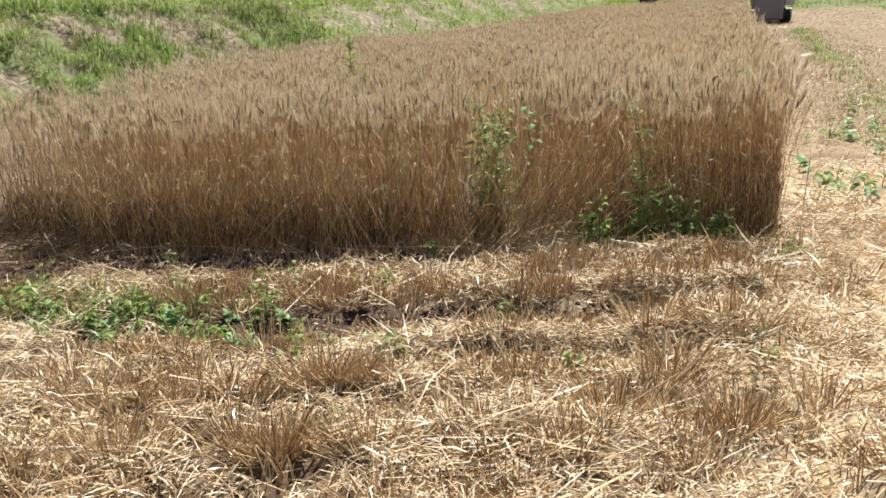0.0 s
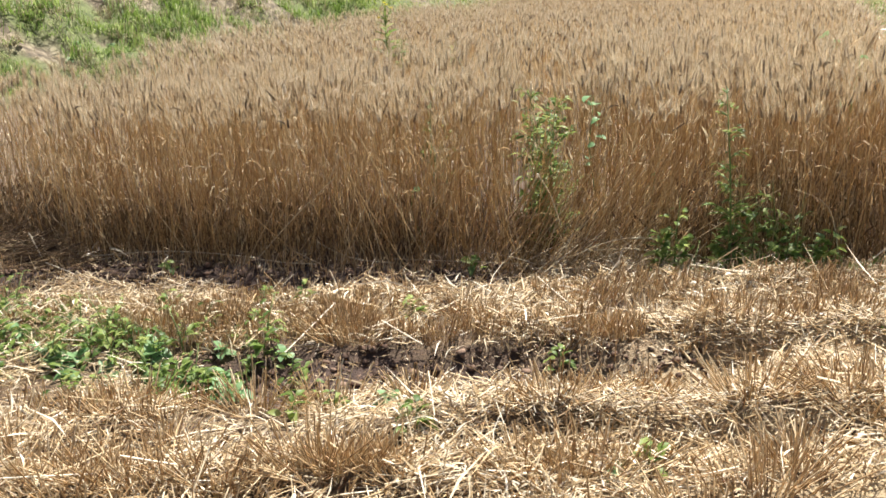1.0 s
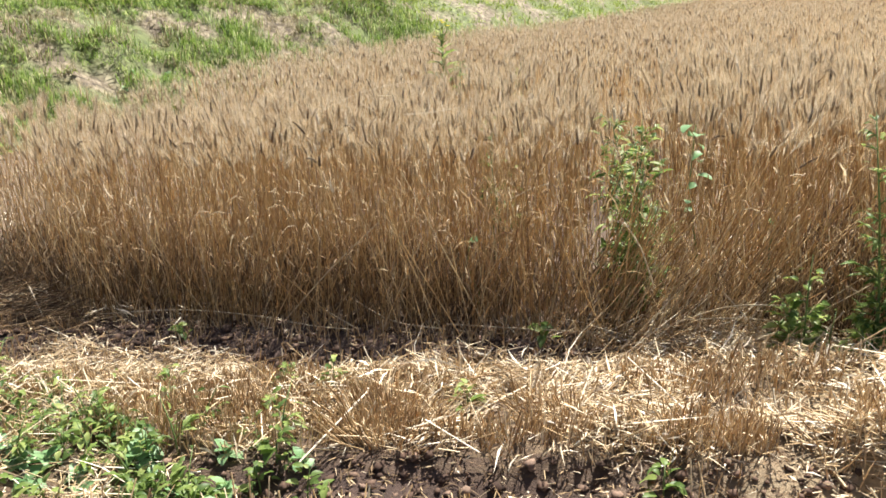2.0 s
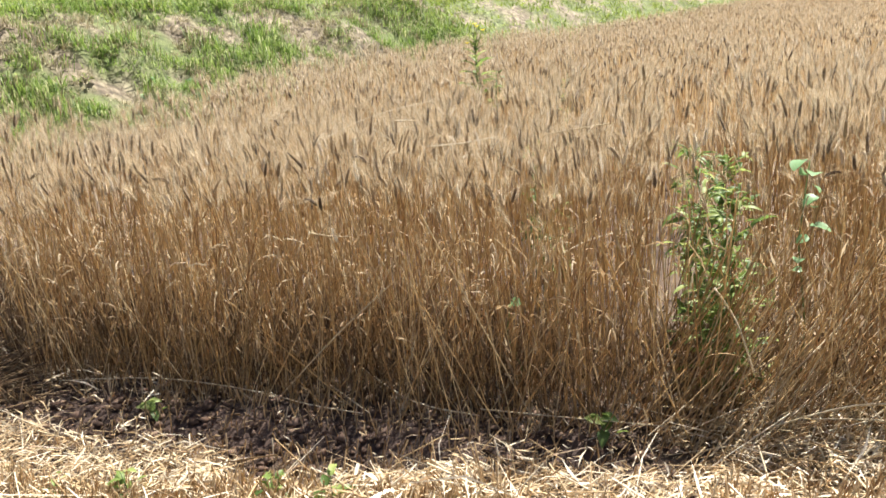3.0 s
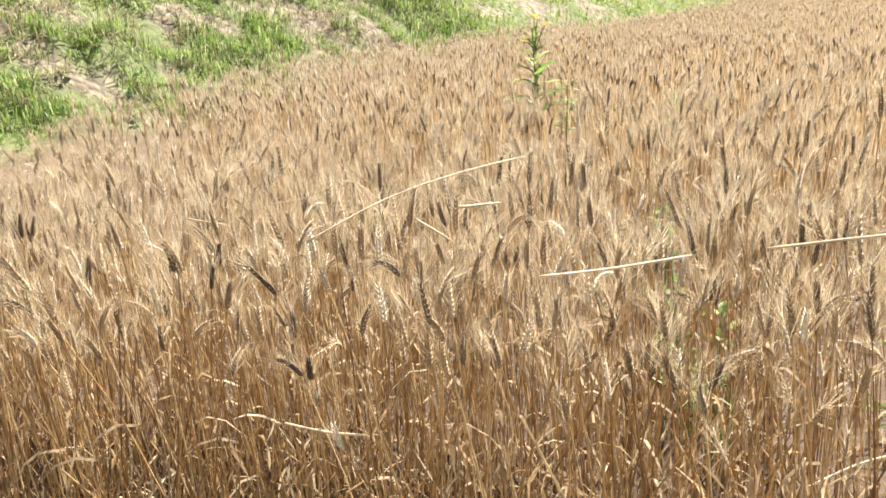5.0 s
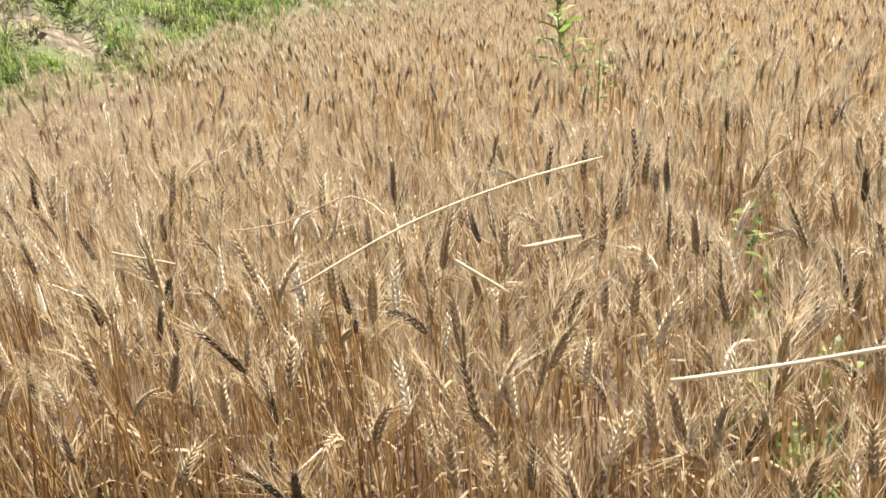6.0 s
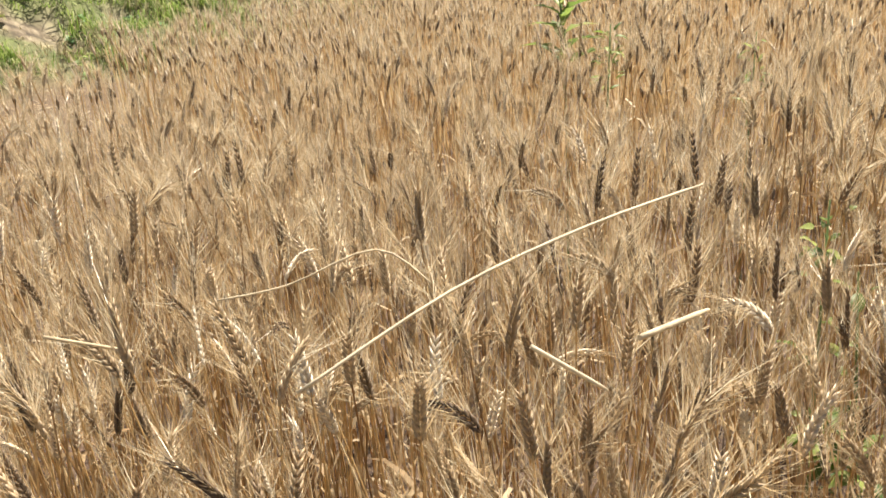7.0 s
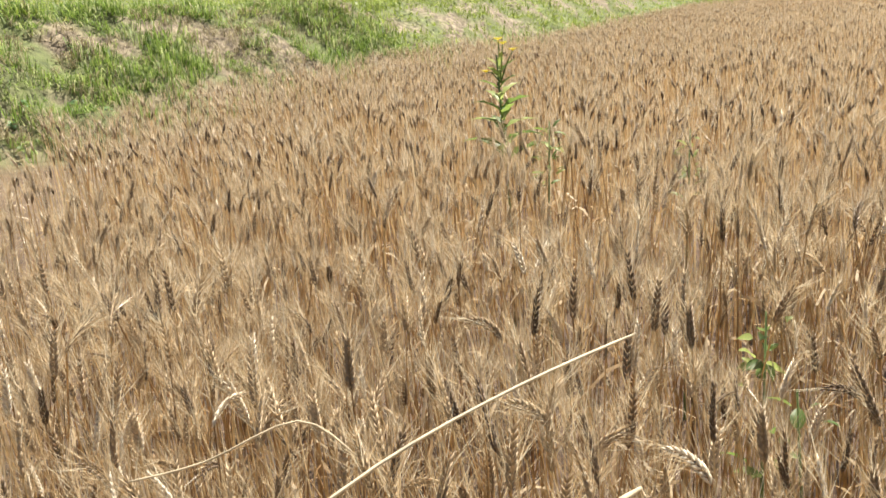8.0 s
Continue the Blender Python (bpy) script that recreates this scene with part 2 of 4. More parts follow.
def ground_height(x, y):
    x, y = np.asarray(x, float), np.asarray(y, float)
    z = base_height(x, y)
    near = (1 - step(7, 12, np.abs(x))) * (1 - step(9, 14, y))
    clods = 0.13 * (vnoise(x * 0.7, y * 1.4, 3.4, 3) - 0.5) + 0.045 * (vnoise(x, y, 11, 3) - 0.5)
    heap = 0.07 * np.exp(-(((y - 4.42 + 0.03 * x) / 0.14) ** 2)) * step(0.3, 1.2, x) * (1 - step(1.9, 2.4, x))
    heap = heap + 0.05 * np.exp(-(((y - 3.35) / 0.16) ** 2)) + 0.06 * np.exp(-(((y - 2.55) / 0.1) ** 2)) * step(-2, -1, x) + 0.05 * np.exp(-(((y - 3.02) / 0.08) ** 2)) * (1 - step(-0.4, 0.0, x))
    rise = y - ledge_line(x)
    heap = heap + ledge_span(x) * 0.095 * step(-0.02, 0.07, rise) * (1 - step(0.12, 0.5, rise)) - 0.05 * hollows(x, y)
    heap = heap + 0.03 * step(3.24, 3.3, y) * (1 - step(3.34, 3.6, y)) * step(-0.1, 0.1, x) * (1 - step(1.2, 1.5, x))
    return z + near * (clods + heap + rut(x, y, 3.78, 0.2, -1.6, 1.2, 0.07) + rut(x, y, 4.72, 0.2, -3.5, 0.9, 0.05) + rut(x, y, 3.2, 0.07, -0.1, 1.5, 0.035))


def soil_share(x, y):
    """1 where the soil lies bare, 0 under a full cover of straw."""
    b1 = np.exp(-(((y - 3.8 + 0.05 * x) / 0.2) ** 4)) * step(-1.6, -0.9, x) * (1 - step(0.5, 1.2, x))
    b2 = np.exp(-(((y - 4.9 + 0.13 * x) / 0.2) ** 4)) * (1 - step(0.0, 0.45, x)) * step(-3.6, -3.0, x)
    # track soil; its dark colour also deepens the shade in the hollows
    b3 = np.exp(-(((y - 3.19) / 0.075) ** 2)) * step(-0.1, 0.1, x) * (1 - step(1.1, 1.4, x)) * step(0.35, 0.6, vnoise(x, y, 5.0, 2)) * 0.8 + 0.3 * hollows(x, y)
    ragged = step(0.2, 0.42, vnoise(x * 0.7, y * 1.3, 4.5, 3) + 0.12)
    return np.clip(1.1 * b1 + 1.1 * b2 + 0.8 * b3, 0, 1) * ragged


def right_meadow(x, y):
    return np.maximum(step(-0.5, 0.8, x - (6.6 + 0.366 * y)) * step(28, 34, y), step(51, 52, y))


def bare_share(x, y):
    s = bank_side(x, y)
    slope = step(1.6, 2.6, s) * (1 - step(4.4, 5.0, s))
    return slope * step(0.555, 0.63, vnoise(x * 0.8 + 3 + 0.5 * y, y * 1.1 - 0.3 * x, 1.5, 4) + 0.12 * np.exp(-((s - 4.0) / 0.6) ** 2) - 0.03)


# ---- ground ----
def graded(*spans):
    out = []
    for a, b, d in spans:
        out += list(np.arange(a, b - d * 0.4, d))
    return np.array(out)


def make_ground():
    xs = graded((-1500, -100, 140), (-100, -30, 7), (-30, -14, 1.0), (-14, -4, 0.22), (-4, 4, 0.062), (4, 12, 0.2), (12, 40, 1.0), (40, 110, 7), (110, 1520, 140))
    ys = graded((-600, -50, 110), (-50, -8, 4), (-8, 1.2, 0.4), (1.2, 5.6, 0.056), (5.6, 26, 0.22), (26, 70, 1.0), (70, 160, 6), (160, 2000, 160))
    X, Y = np.meshgrid(xs, ys)
    Z = ground_height(X, Y)
    n, m = len(xs), len(ys)
    i = np.arange(n * m).reshape(m, n)
    quads = np.stack([i[:-1, :-1], i[:-1, 1:], i[1:, 1:], i[1:, :-1]], -1).reshape(-1, 4)
    me = mesh_of("ground", np.stack([X, Y, Z], -1).reshape(-1, 3), quads, [GROUND], smooth=True)
    x, y = X.ravel(), Y.ravel()
    s = bank_side(x, y)
    edge = 0.7 * (vnoise(x, y, 0.9, 3) - 0.5)
    green = np.maximum(step(1.5, 2.4, s + edge), right_meadow(x, y))
    green = np.maximum(green, step(51, 52.5, y))
    under = in_wheat(x, y)
    litter = np.clip((1 - soil_share(x, y)) * (0.45 + 0.6 * vnoise(x, y, 2.5, 3) + 0.35 * step(1.2, 2.4, x)), 0, 1) * np.where(under & (y < 12), 0.35, 1.0)
    chaff = step(0.0, 1.6, x - 0.2 * np.clip(y - 5, 0, 99) + 0.8 * (vnoise(x, y, 1.2, 3) - 0.5)) * step(0.2, 0.45, vnoise(x, y, 3.0, 3)) * (1.0 - 0.7 * step(4.4, 8.0, y)) * (1 - 0.55 * np.maximum(step(3.0, 5.0, x), step(-1.6, 0.0, -y)))
    for key, val in (("green", green), ("chaff", chaff), ("litter", litter), ("bare", bare_share(x, y))):
        me.attributes.new(key, "FLOAT", "POINT").data.foreach_set("value", val.astype(np.float32))
    tagged(new("ground", me), "straw-littered stubble soil below a grassy bank", "ground", kind="structure")


make_ground()


# ---- wheat ----
rng = np.random.default_rng(7)


class Shape:
    """A growing list of triangles with a material number each."""
    def __init__(self):
        self.v, self.t, self.m = [], [], []

    def add(self, verts, tris, mat):
        k = len(self.v)
        self.v += [tuple(p) for p in verts]
        self.t += [tuple(k + i for i in t) for t in tris]
        self.m += [mat] * len(tris)

    def tube(self, pts, radii, mat, sides=3):
        verts, tris = [], []
        for i, (p, r) in enumerate(zip(pts, radii)):
            for k in range(sides):
                a = 2 * math.pi * k / sides
                verts.append((p[0] + r * math.cos(a), p[1] + r * math.sin(a), p[2]))
            if i:
                for k in range(sides):
                    a, b = (i - 1) * sides + k, (i - 1) * sides + (k + 1) % sides
                    tris += [(a, b, b + sides), (a, b + sides, a + sides)]
        self.add(verts, tris, mat)

    def ribbon(self, pts, side, widths, mat):
        verts, tris = [], []
        for i, (p, w) in enumerate(zip(pts, widths)):
            p = Vector(p)
            verts += [p - side * w, p + side * w]
            if i:
                a = 2 * i - 2
                tris += [(a, a + 1, a + 3), (a, a + 3, a + 2)]
        self.add(verts, tris, mat)

    def grain(self, centre, along, out, length, wide, thick, mat):
        """A pointed husk of eight faces."""
        c, side = Vector(centre), along.cross(out).normalized()
        v = [c - along * length * 0.5, c + side * wide, c + out * thick, c - side * wide, c - out * thick, c + along * length * 0.55]
        self.add(v, [(0, 2, 1), (0, 3, 2), (0, 4, 3), (0, 1, 4), (5, 1, 2), (5, 2, 3), (5, 3, 4), (5, 4, 1)], mat)

    def ear(self, nodes, rows, mat):
        """Husks that all grow from one thin rachis. rows: node, centre, along, out, length, wide, thick."""
        v, t = [], []
        for q, side in nodes:
            v += [q - side * 0.0009, q + side * 0.0009]
        for i in range(len(nodes) - 1):
            t += [(2 * i, 2 * i + 1, 2 * i + 3), (2 * i, 2 * i + 3, 2 * i + 2)]
        for i, c, along, out, length, wide, thick in rows:
            side, k, b = along.cross(out).normalized(), len(v), 2 * i
            v += [c + side * wide, c + out * thick, c - side * wide, c - out * thick, c + along * length * 0.55]
            t += [(b, k + 1, k), (b, k + 2, k + 1), (b, k + 3, k + 2), (b, k, k + 3), (k + 4, k, k + 1), (k + 4, k + 1, k + 2), (k + 4, k + 2, k + 3), (k + 4, k + 3, k)]
        self.add(v, t, mat)

    def arrays(self):
        return np.array(self.v, np.float32), np.array(self.t, np.int32), np.array(self.m, np.int32)


def wheat_shape(r, lod):
    """One stalk, 0.83 m to the neck. Materials: 0 stem, 1 ear, 2 awn, 3 leaf."""
    s = Shape()
    h = 0.80
    fat = (1.0, 1.25, 2.0, 3.4)[lod]
    droop = r.choice([0.05, 0.2, 0.4, 0.7, 1.2, 2.0], p=[0.34, 0.3, 0.18, 0.1, 0.05, 0.03])
    way = Vector((1, 0, 0))
    if lod < 2:
        s.tube([(0, 0, 0), (r.normal(0, .006), r.normal(0, .006), 0.3), (r.normal(0, .006), r.normal(0, .006), 0.58), (0, 0, h)],
               [0.0021 * fat, 0.0019 * fat, 0.0016 * fat, 0.0011 * fat], 0)
    else:
        s.ribbon([(0, 0, 0.25 if lod == 3 else 0.0), (0, 0, h)], Vector((0, 1, 0)), [0.0018 * fat, 0.0013 * fat], 0)
    # neck and ear curve over
    n = (7, 6, 1, 1)[lod]
    length = r.uniform(0.04, 0.062) * (1, 1, 1.08, 1.15)[lod]
    p, ang, spine = Vector((0, 0, h)), droop * 0.35, []
    for i in range(n + 1):
        d = way * math.sin(ang) + Vector((0, 0, math.cos(ang)))
        spine.append((p.copy(), d))
        p = p + d * (length / max(n, 1))
        ang += droop * 0.65 / max(n, 1)
    side = Vector((0, 1, 0))
    twist = r.uniform(0, math.pi)
    if lod < 2:
        husks, nodes = [], []
        for i, (q, d) in enumerate(spine):
            out0 = d.cross(side).normalized()
            out = out0 * math.cos(twist) + side * math.sin(twist)
            across = d.cross(out).normalized()
            taper = 1 - 0.45 * (i / max(n, 1)) ** 2 - 0.25 * (i == 0)
            nodes.append((q - d * 0.006, across))
            for sg in (-1, 1):
                c = q + out * sg * (0.0031, 0.0033)[lod] * taper
                tilt = (d + out * sg * (0.42, 0.32)[lod]).normalized()
                big = (0.92, 1.1)[lod]
                husks.append((i, c, tilt, across, 0.018 * big, 0.0028 * taper, 0.0033 * taper))
                for _ in range(5 if lod else 3):
                    w = (d * r.uniform(0.8, 1.2) + out * sg * r.uniform(0.1, 0.75) + across * r.normal(0, 0.36)).normalized()
                    e = c + w * r.uniform(0.045, 0.095) * (1 - 0.2 * i / n)
                    sd = w.cross(Vector((r.normal(), r.normal(), r.normal()))).normalized() * (0.00042, 0.00052)[lod]
                    s.add([c - sd, c + sd, e], [(0, 1, 2)], 2)
        s.ear(nodes, husks, 1)
    else:
        (a, d), (b, _) = spine[0], spine[1]
        s.grain((a + b) / 2, (b - a).normalized(), way, length * 1.12, 0.0068 * (1, 1.5)[lod - 2], 0.0068 * (1, 1.5)[lod - 2], 1)
        for _ in range((19, 11)[lod - 2]):
            c = a.lerp(b, r.uniform(0.1, 1.0))
            w = (d + Vector((r.normal(0, .33), r.normal(0, .33), 0))).normalized()
            sd = w.cross(Vector((r.normal(), r.normal(), r.normal()))).normalized() * (0.0010, 0.0022)[lod - 2]
            s.add([c - sd, c + sd, c + w * r.uniform(0.06, 0.1)], [(0, 1, 2)], 2)
    # dry leaves
    for _ in range((1, 1, 1, 0)[lod]):
        z0 = r.uniform(0.2, 0.66)
        a = r.uniform(0, 2 * math.pi)
        o, sd = Vector((math.cos(a), math.sin(a), 0)), Vector((-math.sin(a), math.cos(a), 0))
        L, up, hang = r.uniform(0.08, 0.17), r.uniform(-0.3, 0.8), r.uniform(0.6, 2.0)
        pts = []
        for k in range(4 if lod < 2 else 3):
            u = k / (3 if lod < 2 else 2)
            pts.append(o * L * u * 0.75 + Vector((0, 0, z0 + L * (up * u - hang * u * u * 0.55))))
        w = r.uniform(0.0014, 0.0034) * (1, 1.2, 2.2, 1)[lod]
        s.ribbon(pts, (sd + Vector((0, 0, r.normal(0, .5)))).normalized(), [w, w * 1.1, w * .8, w * .1][:len(pts) - 1] + [w * .1], 3)
    return s.arrays()


def scatter(shapes, P, r, bend=0.07, height=(0.94, 1.1)):
    """Many bent copies of the shapes at the points P, as one set of arrays."""
    vs, ts, ms, k = [], [], [], 0
    which = r.integers(0, len(shapes), len(P))
    for i, (v, t, m) in enumerate(shapes):
        Q = P[which == i]
        n = len(Q)
        if not n:
            continue
        a = r.uniform(0, 2 * np.pi, n)
        c, s = np.cos(a)[:, None], np.sin(a)[:, None]
        hs = r.uniform(*height, n)[:, None]
        if P.shape[1] > 5:
            hs = hs * Q[:, 5:6]
        bx = np.clip(r.normal(0, bend, n), -0.17, 0.17)[:, None]
        by = np.clip(r.normal(0, bend, n), -0.17, 0.17)[:, None]
        if P.shape[1] > 3:
            bx, by = bx + Q[:, 3:4], by + Q[:, 4:5]
        z = v[None, :, 2] * hs
        f = np.clip(z / 0.9, 0, 1.4) ** 1.6
        drop = 0.5 * (bx ** 2 + by ** 2) * f / 0.9
        X = v[None, :, 0] * c - v[None, :, 1] * s + bx * f + Q[:, 0:1]
        Y = v[None, :, 0] * s + v[None, :, 1] * c + by * f + Q[:, 1:2]
        vs.append(np.stack([X, Y, z - drop + Q[:, 2:3]], -1).reshape(-1, 3))
        ts.append((t[None] + (np.arange(n) * len(v))[:, None, None] + k).reshape(-1, 3))
        ms.append(np.tile(m, n))
        k += n * len(v)
    return np.concatenate(vs), np.concatenate(ts), np.concatenate(ms)


def strewn(x0, x1, y0, y1, per_m2, r):
    n = int((x1 - x0) * (y1 - y0) * per_m2)
    return r.uniform(x0, x1, n), r.uniform(y0, y1, n)


WHEAT_MATS = [STEM, EAR, AWN, DRYLEAF]
GAP_END = 7.35          # a narrow weedy gap runs into the crop up to here


def crop_points(x, y, r):
    keep = in_wheat(x, y)
    lane = np.abs(x - (0.34 + 0.04 * (y - 5.0))) / (0.12 + 0.03 * step(5.3, 6.2, y) + 0.04 * vnoise(x, y, 2.0, 2))
    keep &= (lane > 1) | (y > GAP_END) | (r.random(len(x)) < 0.12)
    keep &= (np.abs(x - (1.2 + 0.14 * (y - 4.9))) > 0.05 + 0.05 * vnoise(x, y, 3.0, 2)) | (y > 6.0) | (r.random(len(x)) < 0.15)
    for cx, cy, ax, ay in ((0.36, 6.5, 0.15, 0.6), (-0.3, 5.88, 0.085, 0.3), (0.02, 7.35, 0.08, 0.15)):    # dark pockets round weeds
        keep &= ((x - cx) / ax) ** 2 + ((y - cy) / ay) ** 2 + 0.6 * (vnoise(x, y, 4.0, 2) - 0.5) > 1
    thin = (x > 0.78) & (x < 1.3) & (y < 5.05)
    keep &= ~thin | (r.random(len(x)) < 0.5)
    loose = step(-0.4, 0.1, x) * (1 - step(1.0, 1.3, x)) * (1 - step(5.2, 5.5, y))
    keep &= r.random(len(x)) > 0.45 * loose
    sparse = step(0.52, 0.68, vnoise(x * 1.2, y, 2.0, 3)) * step(5.4, 5.8, y)
    keep &= r.random(len(x)) > 0.75 * sparse
    x, y = x[keep], y[keep]
    lodge = 0.26 * np.exp(-(((x - 0.5) / 0.28) ** 2 + ((y - 4.95) / 0.25) ** 2))
    swirl = vnoise(x, y, 0.9, 2) - 0.5
    tall = 0.87 + 0.2 * vnoise(x, y, 1.1, 3) + 0.15 * vnoise(x + 3, y, 3.2, 2) + 0.02 * step(10, 20, y)
    edge = np.clip(1 - (y - wheat_front(x)) / 0.35, 0, 1) * (y < 8)
    bx = lodge + 0.1 * swirl + r.normal(0, 0.11, len(x)) * edge
    by = 0.1 * (vnoise(x + 31, y, 0.9, 2) - 0.5) - 0.05 * edge - 0.25 * lodge
    return np.stack([x, y, ground_height(x, y) - 0.01, bx, by, tall], -1)


def make_wheat():
    zones = (("standing wheat beside the cut edge, ears and awns ripe", 0, -3.8, 3.2, 4.6, 5.85, 390),
             ("ripe bearded wheat, brown stems with pale awns", 1, -4.0, 4.0, 5.85, 7.5, 290),
             ("ripe wheat crop further into the strip, pale awns", 2, -4.2, 9.0, 7.5, 19.0, 165),
             ("distant ripe wheat crop running along the bank", 3, -3.6, 22.0, 19.0, WHEAT_END, 66))
    for label, lod, x0, x1, y0, y1, dens in zones:
        r = np.random.default_rng(20 + lod)
        shapes = [wheat_shape(r, lod) for _ in range(20)]
        px, py = strewn(x0, x1, y0, y1, dens, r)
        if lod == 0:         # the crop stands thicker towards its far corner: stalks added to block light
            ex, ey = strewn(1.15, 2.4, 4.6, 5.85, dens * 0.8, r)
            px, py = np.concatenate([px, ex]), np.concatenate([py, ey])
        P = crop_points(px, py, r)
        v, t, m = scatter(shapes, P, r, (0.09, 0.1, 0.1, 0.1)[lod], ((0.87, 1.1), (0.78, 1.12), (0.82, 1.12), (0.86, 1.12))[lod])
        ob = new("wheat_crop", mesh_of("wheat_crop", v, t, WHEAT_MATS, m))
        tagged(ob, label, "wheat", kind="stuff")


def strips(P, D, L, W, r):
    """Flat dry strips with a kink in the middle."""
    n = len(P)
    D = D / np.linalg.norm(D, axis=1)[:, None]
    A = np.cross(D, r.normal(0, 0.55, (n, 3)) + np.array([0, 0, 1.0]))
    A = A / np.linalg.norm(A, axis=1)[:, None] * W[:, None]
    M = P + np.stack([r.normal(0, 0.06, n) * L, r.normal(0, 0.06, n) * L, r.uniform(0, 0.1, n) * L], -1)
    E0, E1 = P - D * L[:, None] / 2, P + D * L[:, None] / 2
    V = np.stack([E0, M - A, M + A, E1], 1).reshape(-1, 3)
    T = np.array([(0, 1, 2), (1, 3, 2)])
    return V, (T[None] + (np.arange(n) * 4)[:, None, None]).reshape(-1, 3)


def make_shading_leaves():
    """Old dark leaves and sheaths that hang low between the stems. Their number and dark colour put in the shade there.
    """
    r = np.random.default_rng(33)
    for label, n, depth, top in (("withered leaves, darkened for the shade low between the wheat stems", 29000, 0.7, 0.26), ("dry hanging leaves between the wheat stems", 10000, 0.9, 0.62)):
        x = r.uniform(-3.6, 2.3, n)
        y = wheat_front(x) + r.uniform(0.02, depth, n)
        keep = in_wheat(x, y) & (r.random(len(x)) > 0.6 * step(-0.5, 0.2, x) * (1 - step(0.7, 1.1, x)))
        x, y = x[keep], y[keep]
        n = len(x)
        # reaches higher at the right end, to darken the shaded face there
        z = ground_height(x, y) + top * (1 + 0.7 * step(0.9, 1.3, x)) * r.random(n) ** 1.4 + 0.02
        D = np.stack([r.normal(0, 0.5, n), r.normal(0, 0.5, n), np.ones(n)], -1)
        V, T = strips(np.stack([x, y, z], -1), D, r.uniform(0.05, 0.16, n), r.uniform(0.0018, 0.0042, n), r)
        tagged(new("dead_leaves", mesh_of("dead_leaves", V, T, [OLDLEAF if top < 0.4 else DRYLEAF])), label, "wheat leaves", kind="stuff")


make_wheat()
make_shading_leaves()


# ---- straw, stubble ----
def prisms(P, D, L, W, sides=3):
    """Thin straight straws: middle points P, directions D, lengths L, half widths W."""
    n = len(P)
    D = D / np.linalg.norm(D, axis=1)[:, None]
    up = np.where(np.abs(D[:, 2:3]) > 0.8, np.array([[1.0, 0, 0]]), np.array([[0, 0, 1.0]]))
    A = np.cross(D, up)
    A /= np.linalg.norm(A, axis=1)[:, None]
    B = np.cross(D, A)
    rings = []
    for e in (-0.5, 0.5):
        for k in range(sides):
            a = 2 * np.pi * k / sides
            rings.append(P + D * (L * e)[:, None] + (A * math.cos(a) + B * math.sin(a)) * W[:, None])
    V = np.stack(rings, 1).reshape(-1, 3)
    T = []
    for k in range(sides):
        j = (k + 1) % sides
        T += [(k, j, j + sides), (k, j + sides, k + sides)]
    T = np.array(T)
    return V, (T[None] + (np.arange(n) * 2 * sides)[:, None, None]).reshape(-1, 3)


def make_litter():
    r = np.random.default_rng(41)
    for label, x0, x1, y0, y1, dens, fat in (("loose cut straw strewn over the stubble", -6.5, 5.5, -1.0, 5.6, 5600, 1.1),
                                             ("thin cover of cut straw round the walked stubble", -13.0, 10.0, -9.0, 6.5, 70, 2.4),
                                             ("cut straw covering the harvested strip", 1.9, 8.5, 2.6, 14.0, 480, 1.5),
                                             ("cut straw on the far harvested strip", 4.0, 24.0, 14.0, 51.0, 50, 3.0),
                                             ("cut straw beside the foot of the bank", -6.2, -2.6, 5.2, 14.0, 160, 1.4)):
        x, y = strewn(x0, x1, y0, y1, dens, r)
        clump = vnoise(x, y, 3.0, 3)
        keep = ~in_wheat(x, y, 0.02) & (r.random(len(x)) < (1.06 - 1.0 * soil_share(x, y)) * np.clip(4.0 * clump - 1.3, 0.07, 1.2))
        s = bank_side(x, y)
        fade = np.where(fat == 1.1, np.exp(-(np.clip(np.maximum(np.abs(x) - 3.2, 1.7 - y), 0, None) / 0.65)), 1.0)
        keep &= r.random(len(x)) < fade
        keep &= r.random(len(x)) > 0.5 * step(4.02, 4.16, y + 0.05 * x) * (1 - step(4.5, 4.62, y + 0.05 * x)) * (1 - step(-1.4, -0.6, x))
        keep &= (s < 1.1 + 1.7 * r.random(len(x))) & (right_meadow(x, y) < 0.5)
        x, y, clump = x[keep], y[keep], clump[keep]
        n = len(x)
        yaw = np.where(r.random(n) < 0.35, r.normal(0.05, 0.5, n), r.uniform(0, np.pi, n))
        pitch = np.abs(r.normal(0, 0.42, n)) * r.choice([-1, 1], n)
        L = 0.02 + 0.1 * r.random(n) ** 1.3 + (r.random(n) < 0.06) * r.uniform(0.08, 0.3, n)
        L = L * (1 - 0.55 * soil_share(x, y))
        pitch = np.where(L > 0.25, pitch * 0.35, pitch)
        D = np.stack([np.cos(yaw) * np.cos(pitch), np.sin(yaw) * np.cos(pitch), np.sin(pitch)], -1)
        z = ground_height(x, y) + 0.004 + np.abs(np.sin(pitch)) * L * 0.45 + r.uniform(0, 0.1, n) * np.clip(1.6 * clump - 0.3, 0.05, 1)
        P, W = np.stack([x, y, z], -1), r.uniform(0.0009, 0.0029, n) * fat
        k = int(n * 0.3)        # hollow stems first, then flat leaf strips
        V, T = prisms(P[:k], D[:k], L[:k], W[:k])
        V2, T2 = strips(P[k:], D[k:], L[k:], W[k:] * 1.2, r)
        V, T = np.concatenate([V, V2]), np.concatenate([T, T2 + len(V)])
        tagged(new("straw_litter", mesh_of("straw_litter", V, T, [STRAW])), label, "straw", kind="stuff")


